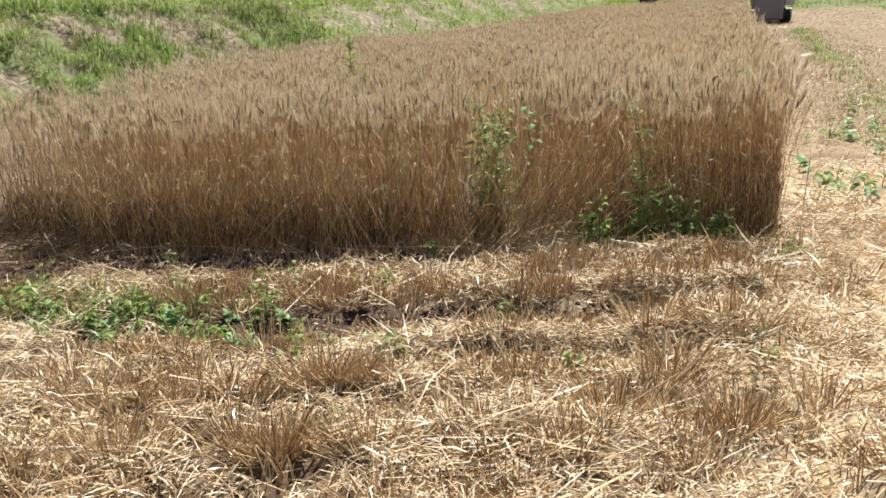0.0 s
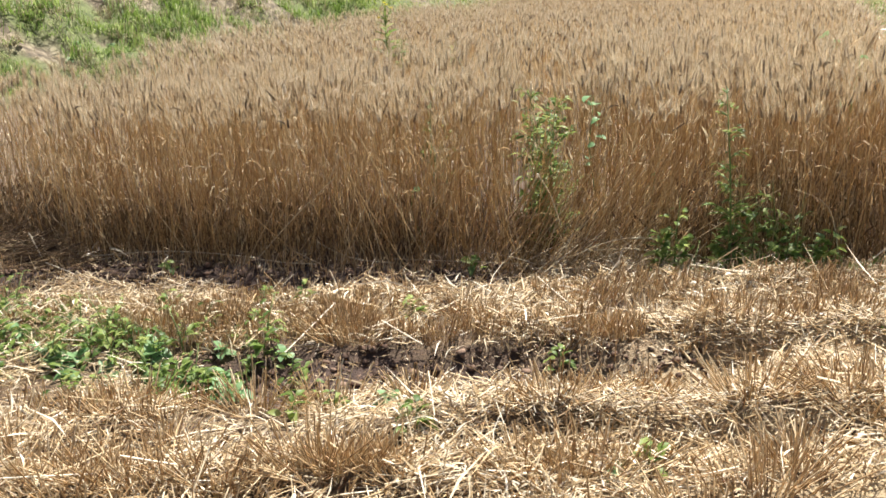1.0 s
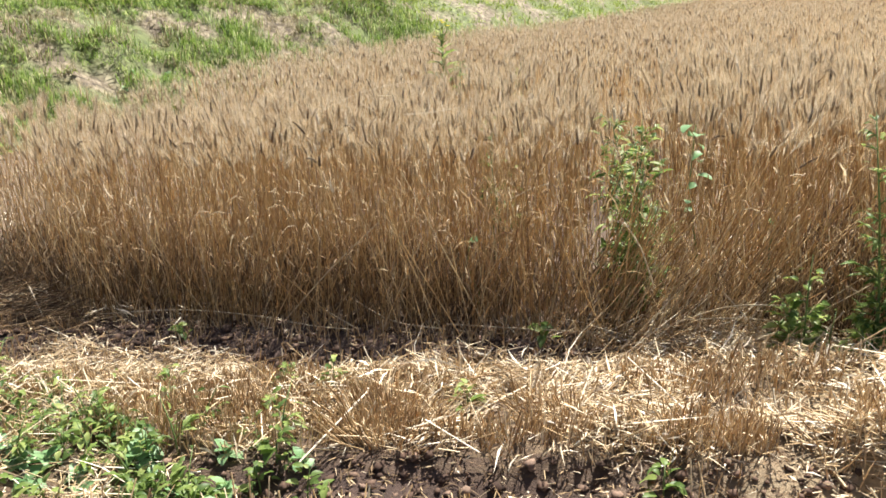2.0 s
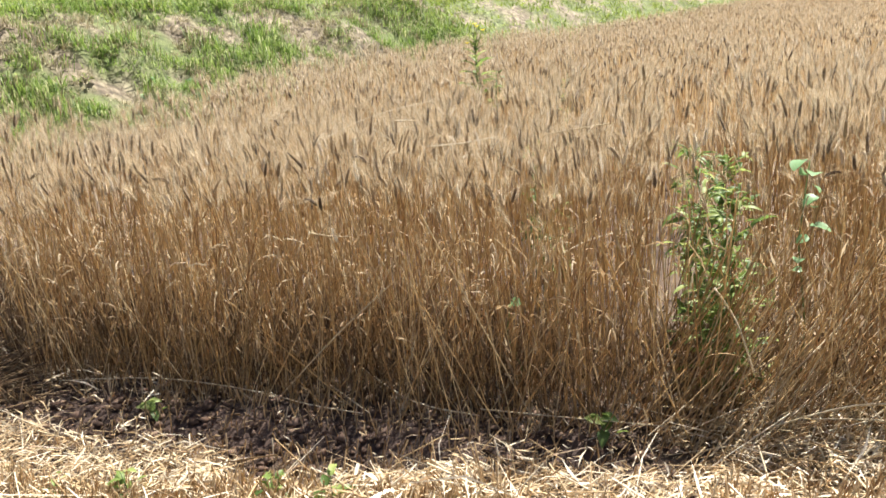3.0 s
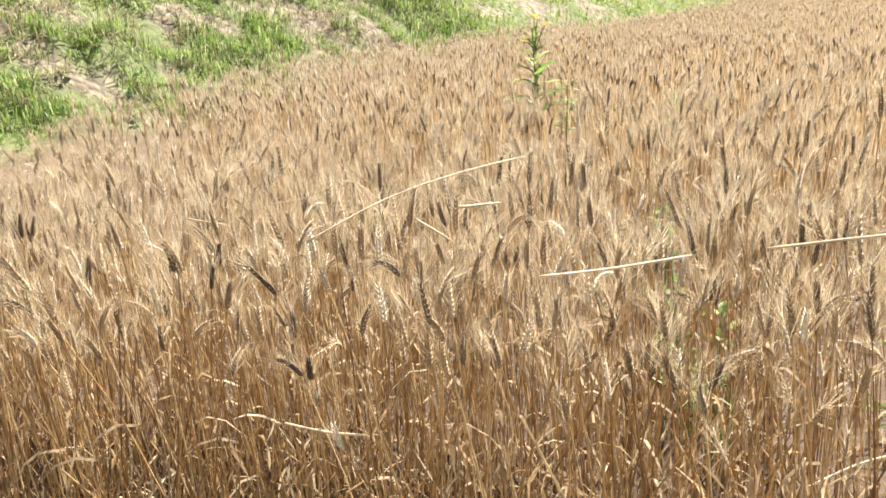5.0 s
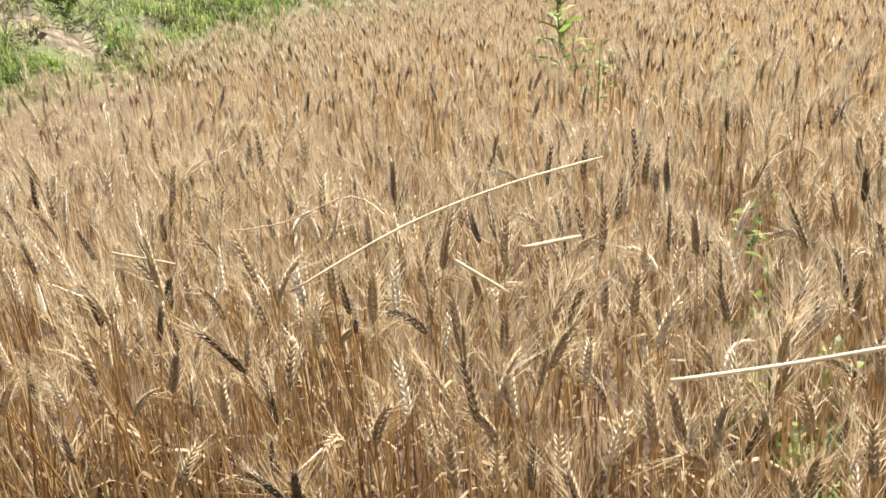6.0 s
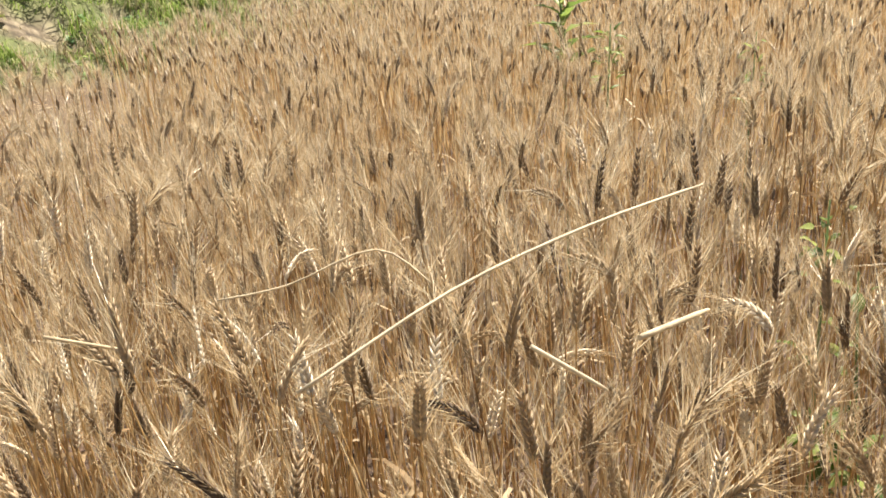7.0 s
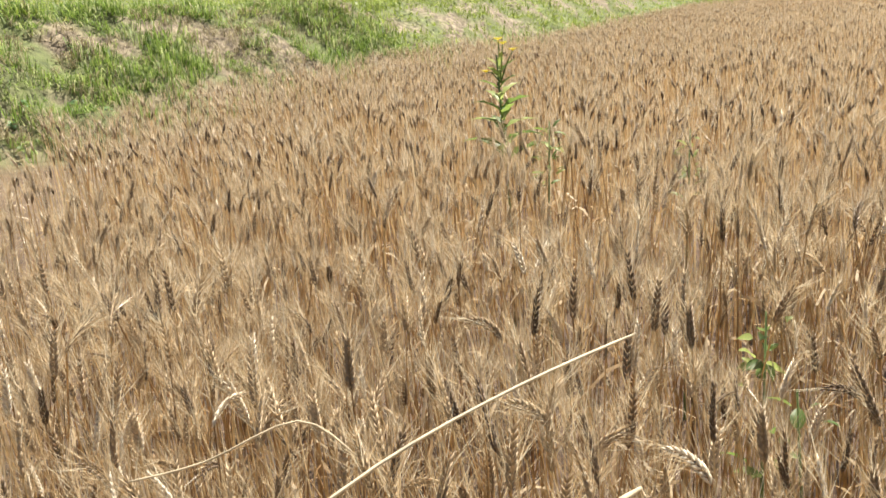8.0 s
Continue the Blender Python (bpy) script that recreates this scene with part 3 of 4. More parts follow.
def make_chaff():
    """Short pale bits of chopped straw spread behind the harvester."""
    r = np.random.default_rng(44)
    x, y = strewn(-1.5, 5.0, 1.6, 7.0, 1700, r)
    share = step(-0.8, 1.8, x + 0.9 * (vnoise(x, y, 1.4, 3) - 0.5)) * (1 - 0.85 * hollows(x, y)) * (1 - 0.95 * soil_share(x, y)) * np.clip(4.0 * vnoise(x, y, 3.0, 3) - 1.2, 0.05, 1)
    keep = (r.random(len(x)) < share) & ~in_wheat(x, y, 0.0)
    x, y = x[keep], y[keep]
    n = len(x)
    yaw, pitch = r.uniform(0, np.pi, n), r.normal(0, 0.25, n)
    D = np.stack([np.cos(yaw) * np.cos(pitch), np.sin(yaw) * np.cos(pitch), np.sin(pitch)], -1)
    P = np.stack([x, y, ground_height(x, y) + 0.02 + r.uniform(0, 0.06, n)], -1)
    V, T = strips(P, D, r.uniform(0.02, 0.07, n), r.uniform(0.0018, 0.0042, n), r)
    tagged(new("chopped_straw", mesh_of("chopped_straw", V, T, [CHAFF])), "pale chopped straw spread over the harvested strip", "straw", kind="stuff")


def make_stubble():
    r = np.random.default_rng(52)
    xs, ys, hs = [], [], []

    def rows_of(x0, x1, y0, slope, wide, count, h):
        x = r.uniform(x0, x1, count)
        y = y0 + slope * x + r.normal(0, wide, count)
        keep = vnoise(x, y, 5.0, 2) > 0.32
        xs.append(x[keep]), ys.append(y[keep]), hs.append(r.uniform(*h, keep.sum()))
    rows_of(-2.5, -0.4, 4.42, -0.07, 0.045, 1500, (0.06, 0.12))
    rows_of(-2.3, -0.4, 4.27, -0.05, 0.045, 1500, (0.06, 0.12))
    rows_of(-2.0, 0.6, 4.10, -0.05, 0.05, 1200, (0.06, 0.12))
    rows_of(0.2, 1.9, 4.42, -0.03, 0.07, 700, (0.08, 0.15))
    rows_of(0.3, 1.7, 4.02, -0.03, 0.06, 700, (0.08, 0.15))
    rows_of(-3.2, 0.9, 4.97, -0.12, 0.09, 1500, (0.04, 0.11))
    rows_of(-3.2, 0.9, 4.74, -0.12, 0.1, 900, (0.03, 0.09))
    rows_of(-2.2, 2.5, 2.62, 0.0, 0.06, 350, (0.06, 0.13))
    rows_of(-1.8, 1.8, 3.0, 0.0, 0.07, 160, (0.05, 0.12))
    rows_of(-1.6, 1.8, 2.2, 0.0, 0.07, 250, (0.05, 0.12))
    for _ in range(45):
        cx, cy, k = r.uniform(-2.8, 3.0), r.uniform(1.8, 4.5), int(r.integers(12, 40))
        xs.append(r.normal(cx, 0.05, k)), ys.append(r.normal(cy, 0.03, k)), hs.append(r.uniform(0.07, 0.15, k))
    for j in range(9):       # rows along the harvested strip
        k = 330
        y = 4.6 + 26 * r.random(k) ** 1.6
        x = wheat_right(y) + 0.25 + 0.32 * j + r.normal(0, 0.1, k)
        xs.append(x), ys.append(y), hs.append(r.uniform(0.03, 0.08, k))
    x, y, h = (np.concatenate(a) for a in (xs, ys, hs))
    keep = ~in_wheat(x, y, 0.03) & (r.random(len(x)) > 0.62 * soil_share(x, y))
    x, y, h = x[keep], y[keep], h[keep]
    n = len(x)
    D = np.stack([r.normal(0.1, 0.28, n), r.normal(0, 0.28, n), np.ones(n)], -1)
    P = np.stack([x, y, ground_height(x, y) + h * 0.42], -1)
    V, T = prisms(P, D, h, r.uniform(0.0016, 0.0029, n) * np.where(y > 9, 2.2, 1.0))
    tagged(new("stubble", mesh_of("stubble", V, T, [STUBBLE])), "short cut wheat stubble standing in rows", "stubble", kind="stuff")


def make_clods():
    """Crumbs of soil in the bare wheel tracks and before the crop."""
    r = np.random.default_rng(57)
    x, y = strewn(-3.4, 1.8, 2.9, 5.6, 1300, r)
    keep = (r.random(len(x)) < 0.04 + soil_share(x, y)) & ~in_wheat(x, y, 0.15)
    x, y = x[keep], y[keep]
    n = len(x)
    size = 0.004 + 0.022 * r.random(n) ** 3.5
    base = np.array([(1, 0, 0), (0, 1, 0), (-1, 0, 0), (0, -1, 0), (0, 0, 0.8), (0, 0, -0.6), (0.6, 0.6, 0.45), (-0.6, 0.6, 0.4), (-0.6, -0.6, 0.45), (0.6, -0.6, 0.4)])
    tri = np.array([(0, 6, 4), (6, 1, 4), (1, 7, 4), (7, 2, 4), (2, 8, 4), (8, 3, 4), (3, 9, 4), (9, 0, 4), (0, 1, 6), (1, 2, 7), (2, 3, 8), (3, 0, 9), (1, 0, 5), (2, 1, 5), (3, 2, 5), (0, 3, 5)])
    V = base[None] * size[:, None, None] * r.uniform(0.55, 1.3, (n, 10, 1))
    V = V + np.stack([x, y, ground_height(x, y) + size * 0.3], -1)[:, None]
    T = (tri[None] + (np.arange(n) * 10)[:, None, None]).reshape(-1, 3)
    tagged(new("soil_crumbs", mesh_of("soil_crumbs", V.reshape(-1, 3), T, [SOIL], smooth=False)), "dark crumbs of soil in the wheel tracks", "soil", kind="stuff")


def make_tufts():
    """Bushy tufts of stubble and matted straw, spreading outwards."""
    r = np.random.default_rng(54)
    Ps, Ds, Ls = [], [], []
    for k in range(132):
        cx, cy = (r.uniform(-2.9, 2.6), r.uniform(1.7, 4.6)) if k < 108 else (r.uniform(-2.0, 1.4), r.uniform(1.8, 3.3))
        if 80 <= k < 108:    # two ragged rows of tufts
            cx, cy = r.uniform(-1.9, 0.8), (2.52, 3.02)[k % 2] + r.normal(0, 0.05)
        if soil_share(cx, cy) > 0.5 or (-2.6 < cx < -0.9 and 3.6 < cy < 4.6):
            continue
        n, wide = int(r.integers(50, 110)), r.uniform(0.05, 0.11)
        a, q = r.uniform(0, 2 * np.pi, n), r.random(n) ** 0.6
        tilt = 0.12 + 0.85 * q + r.normal(0, 0.22, n)
        L = r.uniform(0.07, 0.17, n) * r.uniform(0.8, 1.25)
        D = np.stack([np.cos(a) * np.sin(tilt), np.sin(a) * np.sin(tilt), np.cos(tilt)], -1)
        x, y = cx + np.cos(a) * q * wide * 1.5, cy + np.sin(a) * q * wide * 0.7
        Ps.append(np.stack([x, y, ground_height(x, y)], -1) + D * (L * 0.47)[:, None]), Ds.append(D), Ls.append(L)
    P, D, L = np.concatenate(Ps), np.concatenate(Ds), np.concatenate(Ls)
    V, T = prisms(P, D, L, r.uniform(0.0013, 0.0028, len(P)))
    tagged(new("straw_tufts", mesh_of("straw_tufts", V, T, [STUBBLE])), "bushy tufts of stubble and matted straw", "stubble", kind="stuff")


def make_crumble():
    """Short broken bits of leaf and husk strewn over the bare soil."""
    r = np.random.default_rng(59)
    x, y = strewn(-3.5, 2.0, 2.9, 5.7, 1900, r)
    keep = (r.random(len(x)) < 0.12 + 0.8 * soil_share(x, y)) & ~in_wheat(x, y, 0.1)
    x, y = x[keep], y[keep]
    n = len(x)
    yaw, pitch = r.uniform(0, np.pi, n), r.normal(0, 0.35, n)
    L = r.uniform(0.012, 0.055, n)
    D = np.stack([np.cos(yaw) * np.cos(pitch), np.sin(yaw) * np.cos(pitch), np.sin(pitch)], -1)
    P = np.stack([x, y, ground_height(x, y) + 0.004 + r.uniform(0, 0.018, n)], -1)
    V, T = strips(P, D, L, r.uniform(0.0015, 0.004, n), r)
    tagged(new("leaf_crumble", mesh_of("leaf_crumble", V, T, [OLDLEAF, STUBBLE], ((np.arange(len(T)) // 2) % 5 == 0).astype(int))), "reddish-brown broken leaf bits on the soil", "plant litter", kind="stuff")


make_litter()
make_chaff()
make_crumble()
make_tufts()
make_stubble()
make_clods()


# ---- grass ----
def grass_shape(r, blades, height, wide, spread, simple=False):
    s = Shape()
    for _ in range(blades):
        a, t = r.uniform(0, 2 * math.pi), r.uniform(0.4, 2.1)
        o, sd = Vector((math.cos(a), math.sin(a), 0)), Vector((-math.sin(a), math.cos(a), 0))
        root = Vector((r.normal(0, spread), r.normal(0, spread), 0))
        h = height * r.uniform(0.5, 1.1)
        tip = root + o * h * 0.6 * t + Vector((0, 0, h * (1 - 0.33 * t)))
        if simple:
            s.add([root - sd * wide, root + sd * wide, tip], [(0, 1, 2)], 0)
        else:
            mid = root + o * h * 0.22 * t + Vector((0, 0, h * 0.6))
            s.add([root - sd * wide, root + sd * wide, mid + sd * wide * .8, mid - sd * wide * .8, tip], [(0, 1, 2), (0, 2, 3), (3, 2, 4)], 0)
    return s.arrays()


def make_grass():
    r = np.random.default_rng(63)

    def lay(label, x, y, keep, shapes, mat, bend=0.05, height=(0.6, 1.3)):
        x, y = x[keep], y[keep]
        clump = 0.35 + 2.2 * np.clip(vnoise(x + 5, y, 2.6, 3) - 0.2, 0, 1)
        P = np.stack([x, y, ground_height(x, y) - 0.02, 0 * x, 0 * x, clump], -1)
        v, t, m = scatter(shapes, P, r, bend, height)
        tagged(new("grass", mesh_of("grass", v, t, [mat])), label, "grass", kind="stuff")

    tuft = [grass_shape(r, 10, 0.23, 0.0065, 0.09) for _ in range(8)]
    lawn = [grass_shape(r, 10, 0.15, 0.012, 0.15, True) for _ in range(6)]
    far = [grass_shape(r, 8, 0.2, 0.03, 0.28, True) for _ in range(6)]
    x, y = strewn(-11, 1.0, 6.0, 24.0, 115, r)
    s, b = bank_side(x, y), bare_share(x, y)
    patch = vnoise(x, y, 1.3, 3)
    lay("lush green grass growing on the bank", x, y, (s > 1.4 + 1.2 * patch) & (s < 5.4) & (r.random(len(x)) > b * 0.93) & (patch > 0.36), tuft, GRASS, 0.16, (0.45, 1.45))
    x, y = strewn(-11, 1.0, 6.0, 24.0, 46, r)
    s, patch = bank_side(x, y), vnoise(x + 40, y, 1.3, 3)
    lay("withered grey-brown grass on the bank", x, y, (s > 1.5) & (s < 5.1) & (patch > 0.43 - 0.1 * np.exp(-((s - 4.1) / 0.5) ** 2)), tuft, DRYGRASS, 0.25, (0.4, 1.3))
    x, y = strewn(-20, 2.0, 6.0, 30.0, 32, r)
    s = bank_side(x, y)
    lay("bright green grass on the terrace above the bank", x, y, (s > 4.7) & (s < 13), lawn, LAWN, 0.04, (0.7, 1.2))
    x, y = strewn(-8, 30.0, 24.0, 100.0, 8, r)
    s = bank_side(x, y)
    lay("distant green grass along the bank and terrace", x, y, ((s > 1.6) | (y > 52)) & (s < 22) & (bare_share(x, y) < 0.5), far, LAWN)
    x, y = strewn(-5, 14.0, 23.0, 51.0, 24, r)
    s = bank_side(x, y)
    lay("green grass on the bank further along the crop", x, y, (s > 1.2) & (s < 6.5) & (r.random(len(x)) > 0.8 * bare_share(x, y)), lawn, LAWN, 0.05, (0.8, 1.6))
    x, y = strewn(14, 50.0, 30.0, 80.0, 3, r)
    lay("distant green meadow beyond the harvested strip", x, y, right_meadow(x, y) > 0.5, far, LAWN)
    x, y = strewn(5.0, 14.0, 9.0, 32.0, 30, r)
    lay("thin line of green grass along the harvested strip", x, y, np.abs(x - (1.75 + 0.36 * y)) < 0.2 + 0.16 * vnoise(x, y, 1, 2), lawn, GRASS)


make_grass()


# ---- weeds ----
def leaf_mesh(name, width, fold, mat, lobes=0.0, full=1.0):
    """A pointed leaf one unit long, folded along its rib and arching."""
    bm = bmesh.new()
    rows, n = [], 7
    for i in range(n):
        u = i / (n - 1)
        w = width * math.sin(math.pi * min(1.0, u * 0.93 + 0.07) ** 0.75) ** full * (1 - lobes * (i % 2)) + 0.004
        z = 0.25 * u - 0.42 * u * u
        rows.append([bm.verts.new((u, sg * w, z + abs(sg) * w * fold)) for sg in (-1, 0, 1)])
    for a, b in zip(rows, rows[1:]):
        for k in (0, 1):
            bm.faces.new((a[k], b[k], b[k + 1], a[k + 1])).smooth = True
    me = bpy.data.meshes.new(name)
    bm.to_mesh(me)
    bm.free()
    me.materials.append(mat)
    return me


OVATE = leaf_mesh("leaf", 0.29, 0.35, LEAF, 0.0, 0.85)
BROAD = leaf_mesh("leaf", 0.40, 0.22, PALELEAF, 0.0, 0.65)
SLIM = leaf_mesh("leaf", 0.14, 0.3, LEAF)
JAGGED = leaf_mesh("leaf", 0.24, 0.3, LEAF, 0.5)


def curve_tube(points, radii, sides=5):
    """A bent tube through the points."""
    pts = [Vector(p) for p in points]
    bm = bmesh.new()
    rings = []
    for i, (p, r) in enumerate(zip(pts, radii)):
        d = (pts[min(i + 1, len(pts) - 1)] - pts[max(i - 1, 0)]).normalized()
        a = d.cross(Vector((0.3, 0.9, 0.2)) if abs(d.z) > 0.7 else Vector((0, 0, 1))).normalized()
        b = d.cross(a)
        rings.append([bm.verts.new(p + (a * math.cos(2 * math.pi * k / sides) + b * math.sin(2 * math.pi * k / sides)) * r) for k in range(sides)])
    for ra, rb in zip(rings, rings[1:]):
        for k in range(sides):
            bm.faces.new((ra[k], ra[(k + 1) % sides], rb[(k + 1) % sides], rb[k])).smooth = True
    bm.faces.new(rings[0][::-1])
    bm.faces.new(rings[-1])
    return bm


def weed(r, m, label, category, height, leaves, size, mesh, sway=0.12, low=0.12, name="weed", group="", droop=0.0, stem_mat=None, spread=0.0):
    """A stem with leaves set round it, each of them a part."""
    top = thing(name, m, label, category, group)
    sx, sy = r.normal(0, sway * height), r.normal(0, sway * height)
    at = lambda u: Vector((sx * u * u, sy * u * u, height * u))
    thick = 0.0025 + 0.004 * height
    part("stem", curve_tube([at(0) - Vector((0, 0, 0.03)), at(0.3), at(0.6), at(1.0)], [thick, thick * .85, thick * .65, thick * .3]), stem_mat or GREENSTEM, top)
    a, k = r.uniform(0, 6.3), 0
    while k < leaves:
        u = low + (0.97 - low) * r.random()
        a += 2.4 + r.normal(0, 0.5)
        reach = spread * height * r.uniform(0.3, 1.0) * (1.15 - 0.8 * u)
        o = Vector((math.cos(a), math.sin(a), 0))
        tip = at(u) + o * reach + Vector((0, 0, reach * r.uniform(0.2, 0.9)))
        per = 1
        if reach > 0.04:
            per = 5
            part("branch", curve_tube([at(u), at(u).lerp(tip, 0.55) + Vector((0, 0, reach * .08)), tip], [thick * .5, thick * .4, thick * .2], 4), stem_mat or GREENSTEM, top)
        for j in range(per):
            p = at(u).lerp(tip, (j + 1) / per)
            L = size * r.uniform(0.5, 1.15) * (1.1 - 0.45 * u)
            lf = part("leaf", mesh, None, top)
            lf.matrix_basis = Matrix.LocRotScale(p, Euler((r.normal(0, 0.4), r.uniform(-0.75, 0.45) + droop, a + r.normal(0, 0.9) * (per > 1))), (L, L, L))
            k += 1
    return top


def on_ground(x, y, rz=0.0, sink=0.0):
    return pose(x, y, float(ground_height(x, y)) - sink, 0, 0, rz)


def make_weeds():
    r = np.random.default_rng(74)
    # weeds in and before the cut edge of the crop
    for x, y, h, n, size, mesh, label in (
            (0.33, 5.12, 0.5, 110, 0.075, SLIM, "bushy green weed in the gap of the wheat"),
            (0.34, 5.2, 0.74, 230, 0.08, SLIM, "bushy green weed in the gap of the wheat"),
            (0.36, 5.42, 0.84, 230, 0.08, SLIM, "bushy green weed in the gap of the wheat"),
            (0.41, 5.75, 0.78, 170, 0.07, OVATE, "bushy green weed in the gap of the wheat"),
            (0.37, 5.95, 0.6, 120, 0.075, SLIM, "bushy green weed in the gap of the wheat"),
            (0.40, 6.3, 0.45, 80, 0.06, JAGGED, "leafy green weed at the end of the gap"),
            (1.36, 4.74, 0.46, 110, 0.065, SLIM, "slender upright green weed among the wheat stems"),
            (1.14, 4.7, 0.92, 170, 0.065, SLIM, "slender upright green weed before the wheat"),
            (1.24, 4.70, 0.42, 75, 0.06, OVATE, "leafy green weed at the foot of the wheat"),
            (1.12, 4.70, 0.36, 70, 0.065, OVATE, "leafy green weed at the foot of the wheat"),
            (0.88, 4.68, 0.40, 80, 0.06, OVATE, "leafy green weed at the foot of the wheat"),
            (0.84, 4.70, 0.24, 50, 0.06, OVATE, "leafy green weed at the foot of the wheat"),
            (1.42, 4.68, 0.40, 36, 0.06, SLIM, "slender upright green weed before the wheat"),
            (1.55, 4.64, 0.26, 50, 0.065, OVATE, "leafy green weed at the foot of the wheat"),
            (1.36, 4.62, 0.24, 50, 0.07, OVATE, "leafy green weed at the foot of the wheat")):
        weed(r, on_ground(x, y, r.uniform(0, 360)), label, "weed", h, n, size, mesh, 0.08, 0.06, group="weeds at the wheat edge", spread=0.12 if h > 0.7 and y < 5 else 0.25 if h > 0.45 else 0.26)
    kinds = [weed(r, Matrix.Translation((0, 0, 0)), "low broad-leaved green weed on the stubble", "weed", h, n, size, mesh, 0.25, 0.1, group="low weeds", spread=0.35)
             for h, n, size, mesh in ((0.07, 10, 0.04, OVATE), (0.11, 13, 0.048, OVATE), (0.05, 8, 0.06, BROAD), (0.15, 15, 0.05, JAGGED), (0.08, 11, 0.058, OVATE))]
    spots = [(-2.53 + r.normal(0, .1), 4.85 + r.normal(0, .1)) for _ in range(4)]
    spots += [(-2.32 + r.normal(0, .1), 4.5 + r.normal(0, .08)) for _ in range(9)]
    for _ in range(128):       # the patch of weeds in the stubble
        u = r.random()
        spots.append((-2.4 + 1.5 * u + r.normal(0, 0.14), 4.42 - 0.66 * u + r.normal(0, 0.15)))
    spots += [(1.3 + 0.6 * r.random(), 4.66 + r.normal(0, 0.05)) for _ in range(16)]
    spots += [(0.8 + 0.5 * r.random(), 4.68 + r.normal(0, 0.04)) for _ in range(9)]
    spots += [(-0.66, 3.43), (-0.52, 3.47), (-0.34, 3.51), (-0.22, 3.24), (0.28, 3.87), (1.49, 3.86), (1.18, 3.04), (0.46, 3.04), (0.36, 3.0), (-0.42, 2.69),
              (1.8, 4.26), (1.72, 4.2), (-1.46, 4.55), (-1.69, 4.56), (-0.99, 4.5), (-0.81, 4.48), (-1.66, 5.1), (-0.99, 4.28), (-0.31, 4.32), (-0.05, 4.95)]
    spots += [(3.05 + r.normal(0, .2), 6.1 + r.normal(0, .35)) for _ in range(11)] + [(3.9 + r.normal(0, .2), 8.0 + r.normal(0, .4)) for _ in range(9)]
    spots += [(4.65 + r.normal(0, .25), 9.1 + r.normal(0, .5)) for _ in range(8)]
    for i, (x, y) in enumerate(spots):
        k, big = kinds[int(r.integers(0, 5))], r.uniform(0.85, 1.3) * (1.5 if y > 5.5 else 1.0)
        m = on_ground(x, y, r.uniform(0, 360))
        if i < 5:
            k.matrix_world = m
        else:
            copy_thing(k, m @ Matrix.Diagonal((big, big, big, 1)))
    # bank weeds
    for _ in range(52):
        y = r.uniform(7.5, 16)
        x = float(wheat_left(y)) - r.uniform(2.9, 4.6)
        big = r.uniform(1.2, 2.2)
        tagged(copy_thing(kinds[int(r.integers(0, 5))], on_ground(x, y, r.uniform(0, 360)) @ Matrix.Diagonal((big, big, big, 1))),
               "bushy broad-leaved green weed on the bank", group="weeds on the bank")


def make_vines():
    """Climbing weeds with a few large pale leaves that lie on the ears."""
    r = np.random.default_rng(77)
    for x, y, spots, label in (
            (0.56, 5.12, ((-0.04, -0.1, 0.84, 0.09), (0.04, -0.12, 0.80, 0.085), (0.02, -0.1, 0.64, 0.09), (-0.04, -0.12, 0.54, 0.07), (0.06, -0.1, 0.73, 0.07)), "climbing weed with large pale green leaves on the wheat"),
            (-0.35, 5.2, ((0.0, -0.11, 0.39, 0.075),), "single round green leaf on a climbing stem in the wheat"),
            (0.86, 5.08, ((0.0, -0.08, 0.49, 0.06),), "single round green leaf on a climbing stem in the wheat"),
            (1.82, 5.15, ((0.0, -0.1, 0.90, 0.09), (-0.08, -0.1, 0.74, 0.09), (0.03, -0.05, 0.95, 0.07)), "climbing weed with large pale green leaves on the wheat"),
            (2.15, 6.35, ((-0.05, -0.05, 0.97, 0.12), (0.05, -0.05, 0.93, 0.1)), "climbing weed with large pale green leaves on the wheat"),
            ):
        top = thing("vine", on_ground(x, y), label, "weed", "climbing weeds")
        h = max(s[2] for s in spots)
        part("stem", curve_tube([(0, 0, -0.02), (0.02, 0.02, h * .35), (-0.02, -0.03, h * .7), (0, -0.05, h)], [.003, .0028, .0024, .0018]), GREENSTEM, top)
        for dx, dy, z, L in spots:
            lf = part("leaf", BROAD, None, top)
            L *= 0.72
            lf.matrix_basis = Matrix.LocRotScale((dx * .4, dy * .4, z), Euler((r.normal(0, .4), r.uniform(-.3, .6), r.uniform(3.4, 6.0))), (L, L, L))
            if len(spots) > 1:
                small = part("leaf", BROAD, None, top)
                small.matrix_basis = Matrix.LocRotScale((dx * .3, dy * .4, z - 0.035), Euler((r.normal(0, .5), r.uniform(-.4, .6), r.uniform(2.6, 6.8))), (L * .62, L * .62, L * .62))


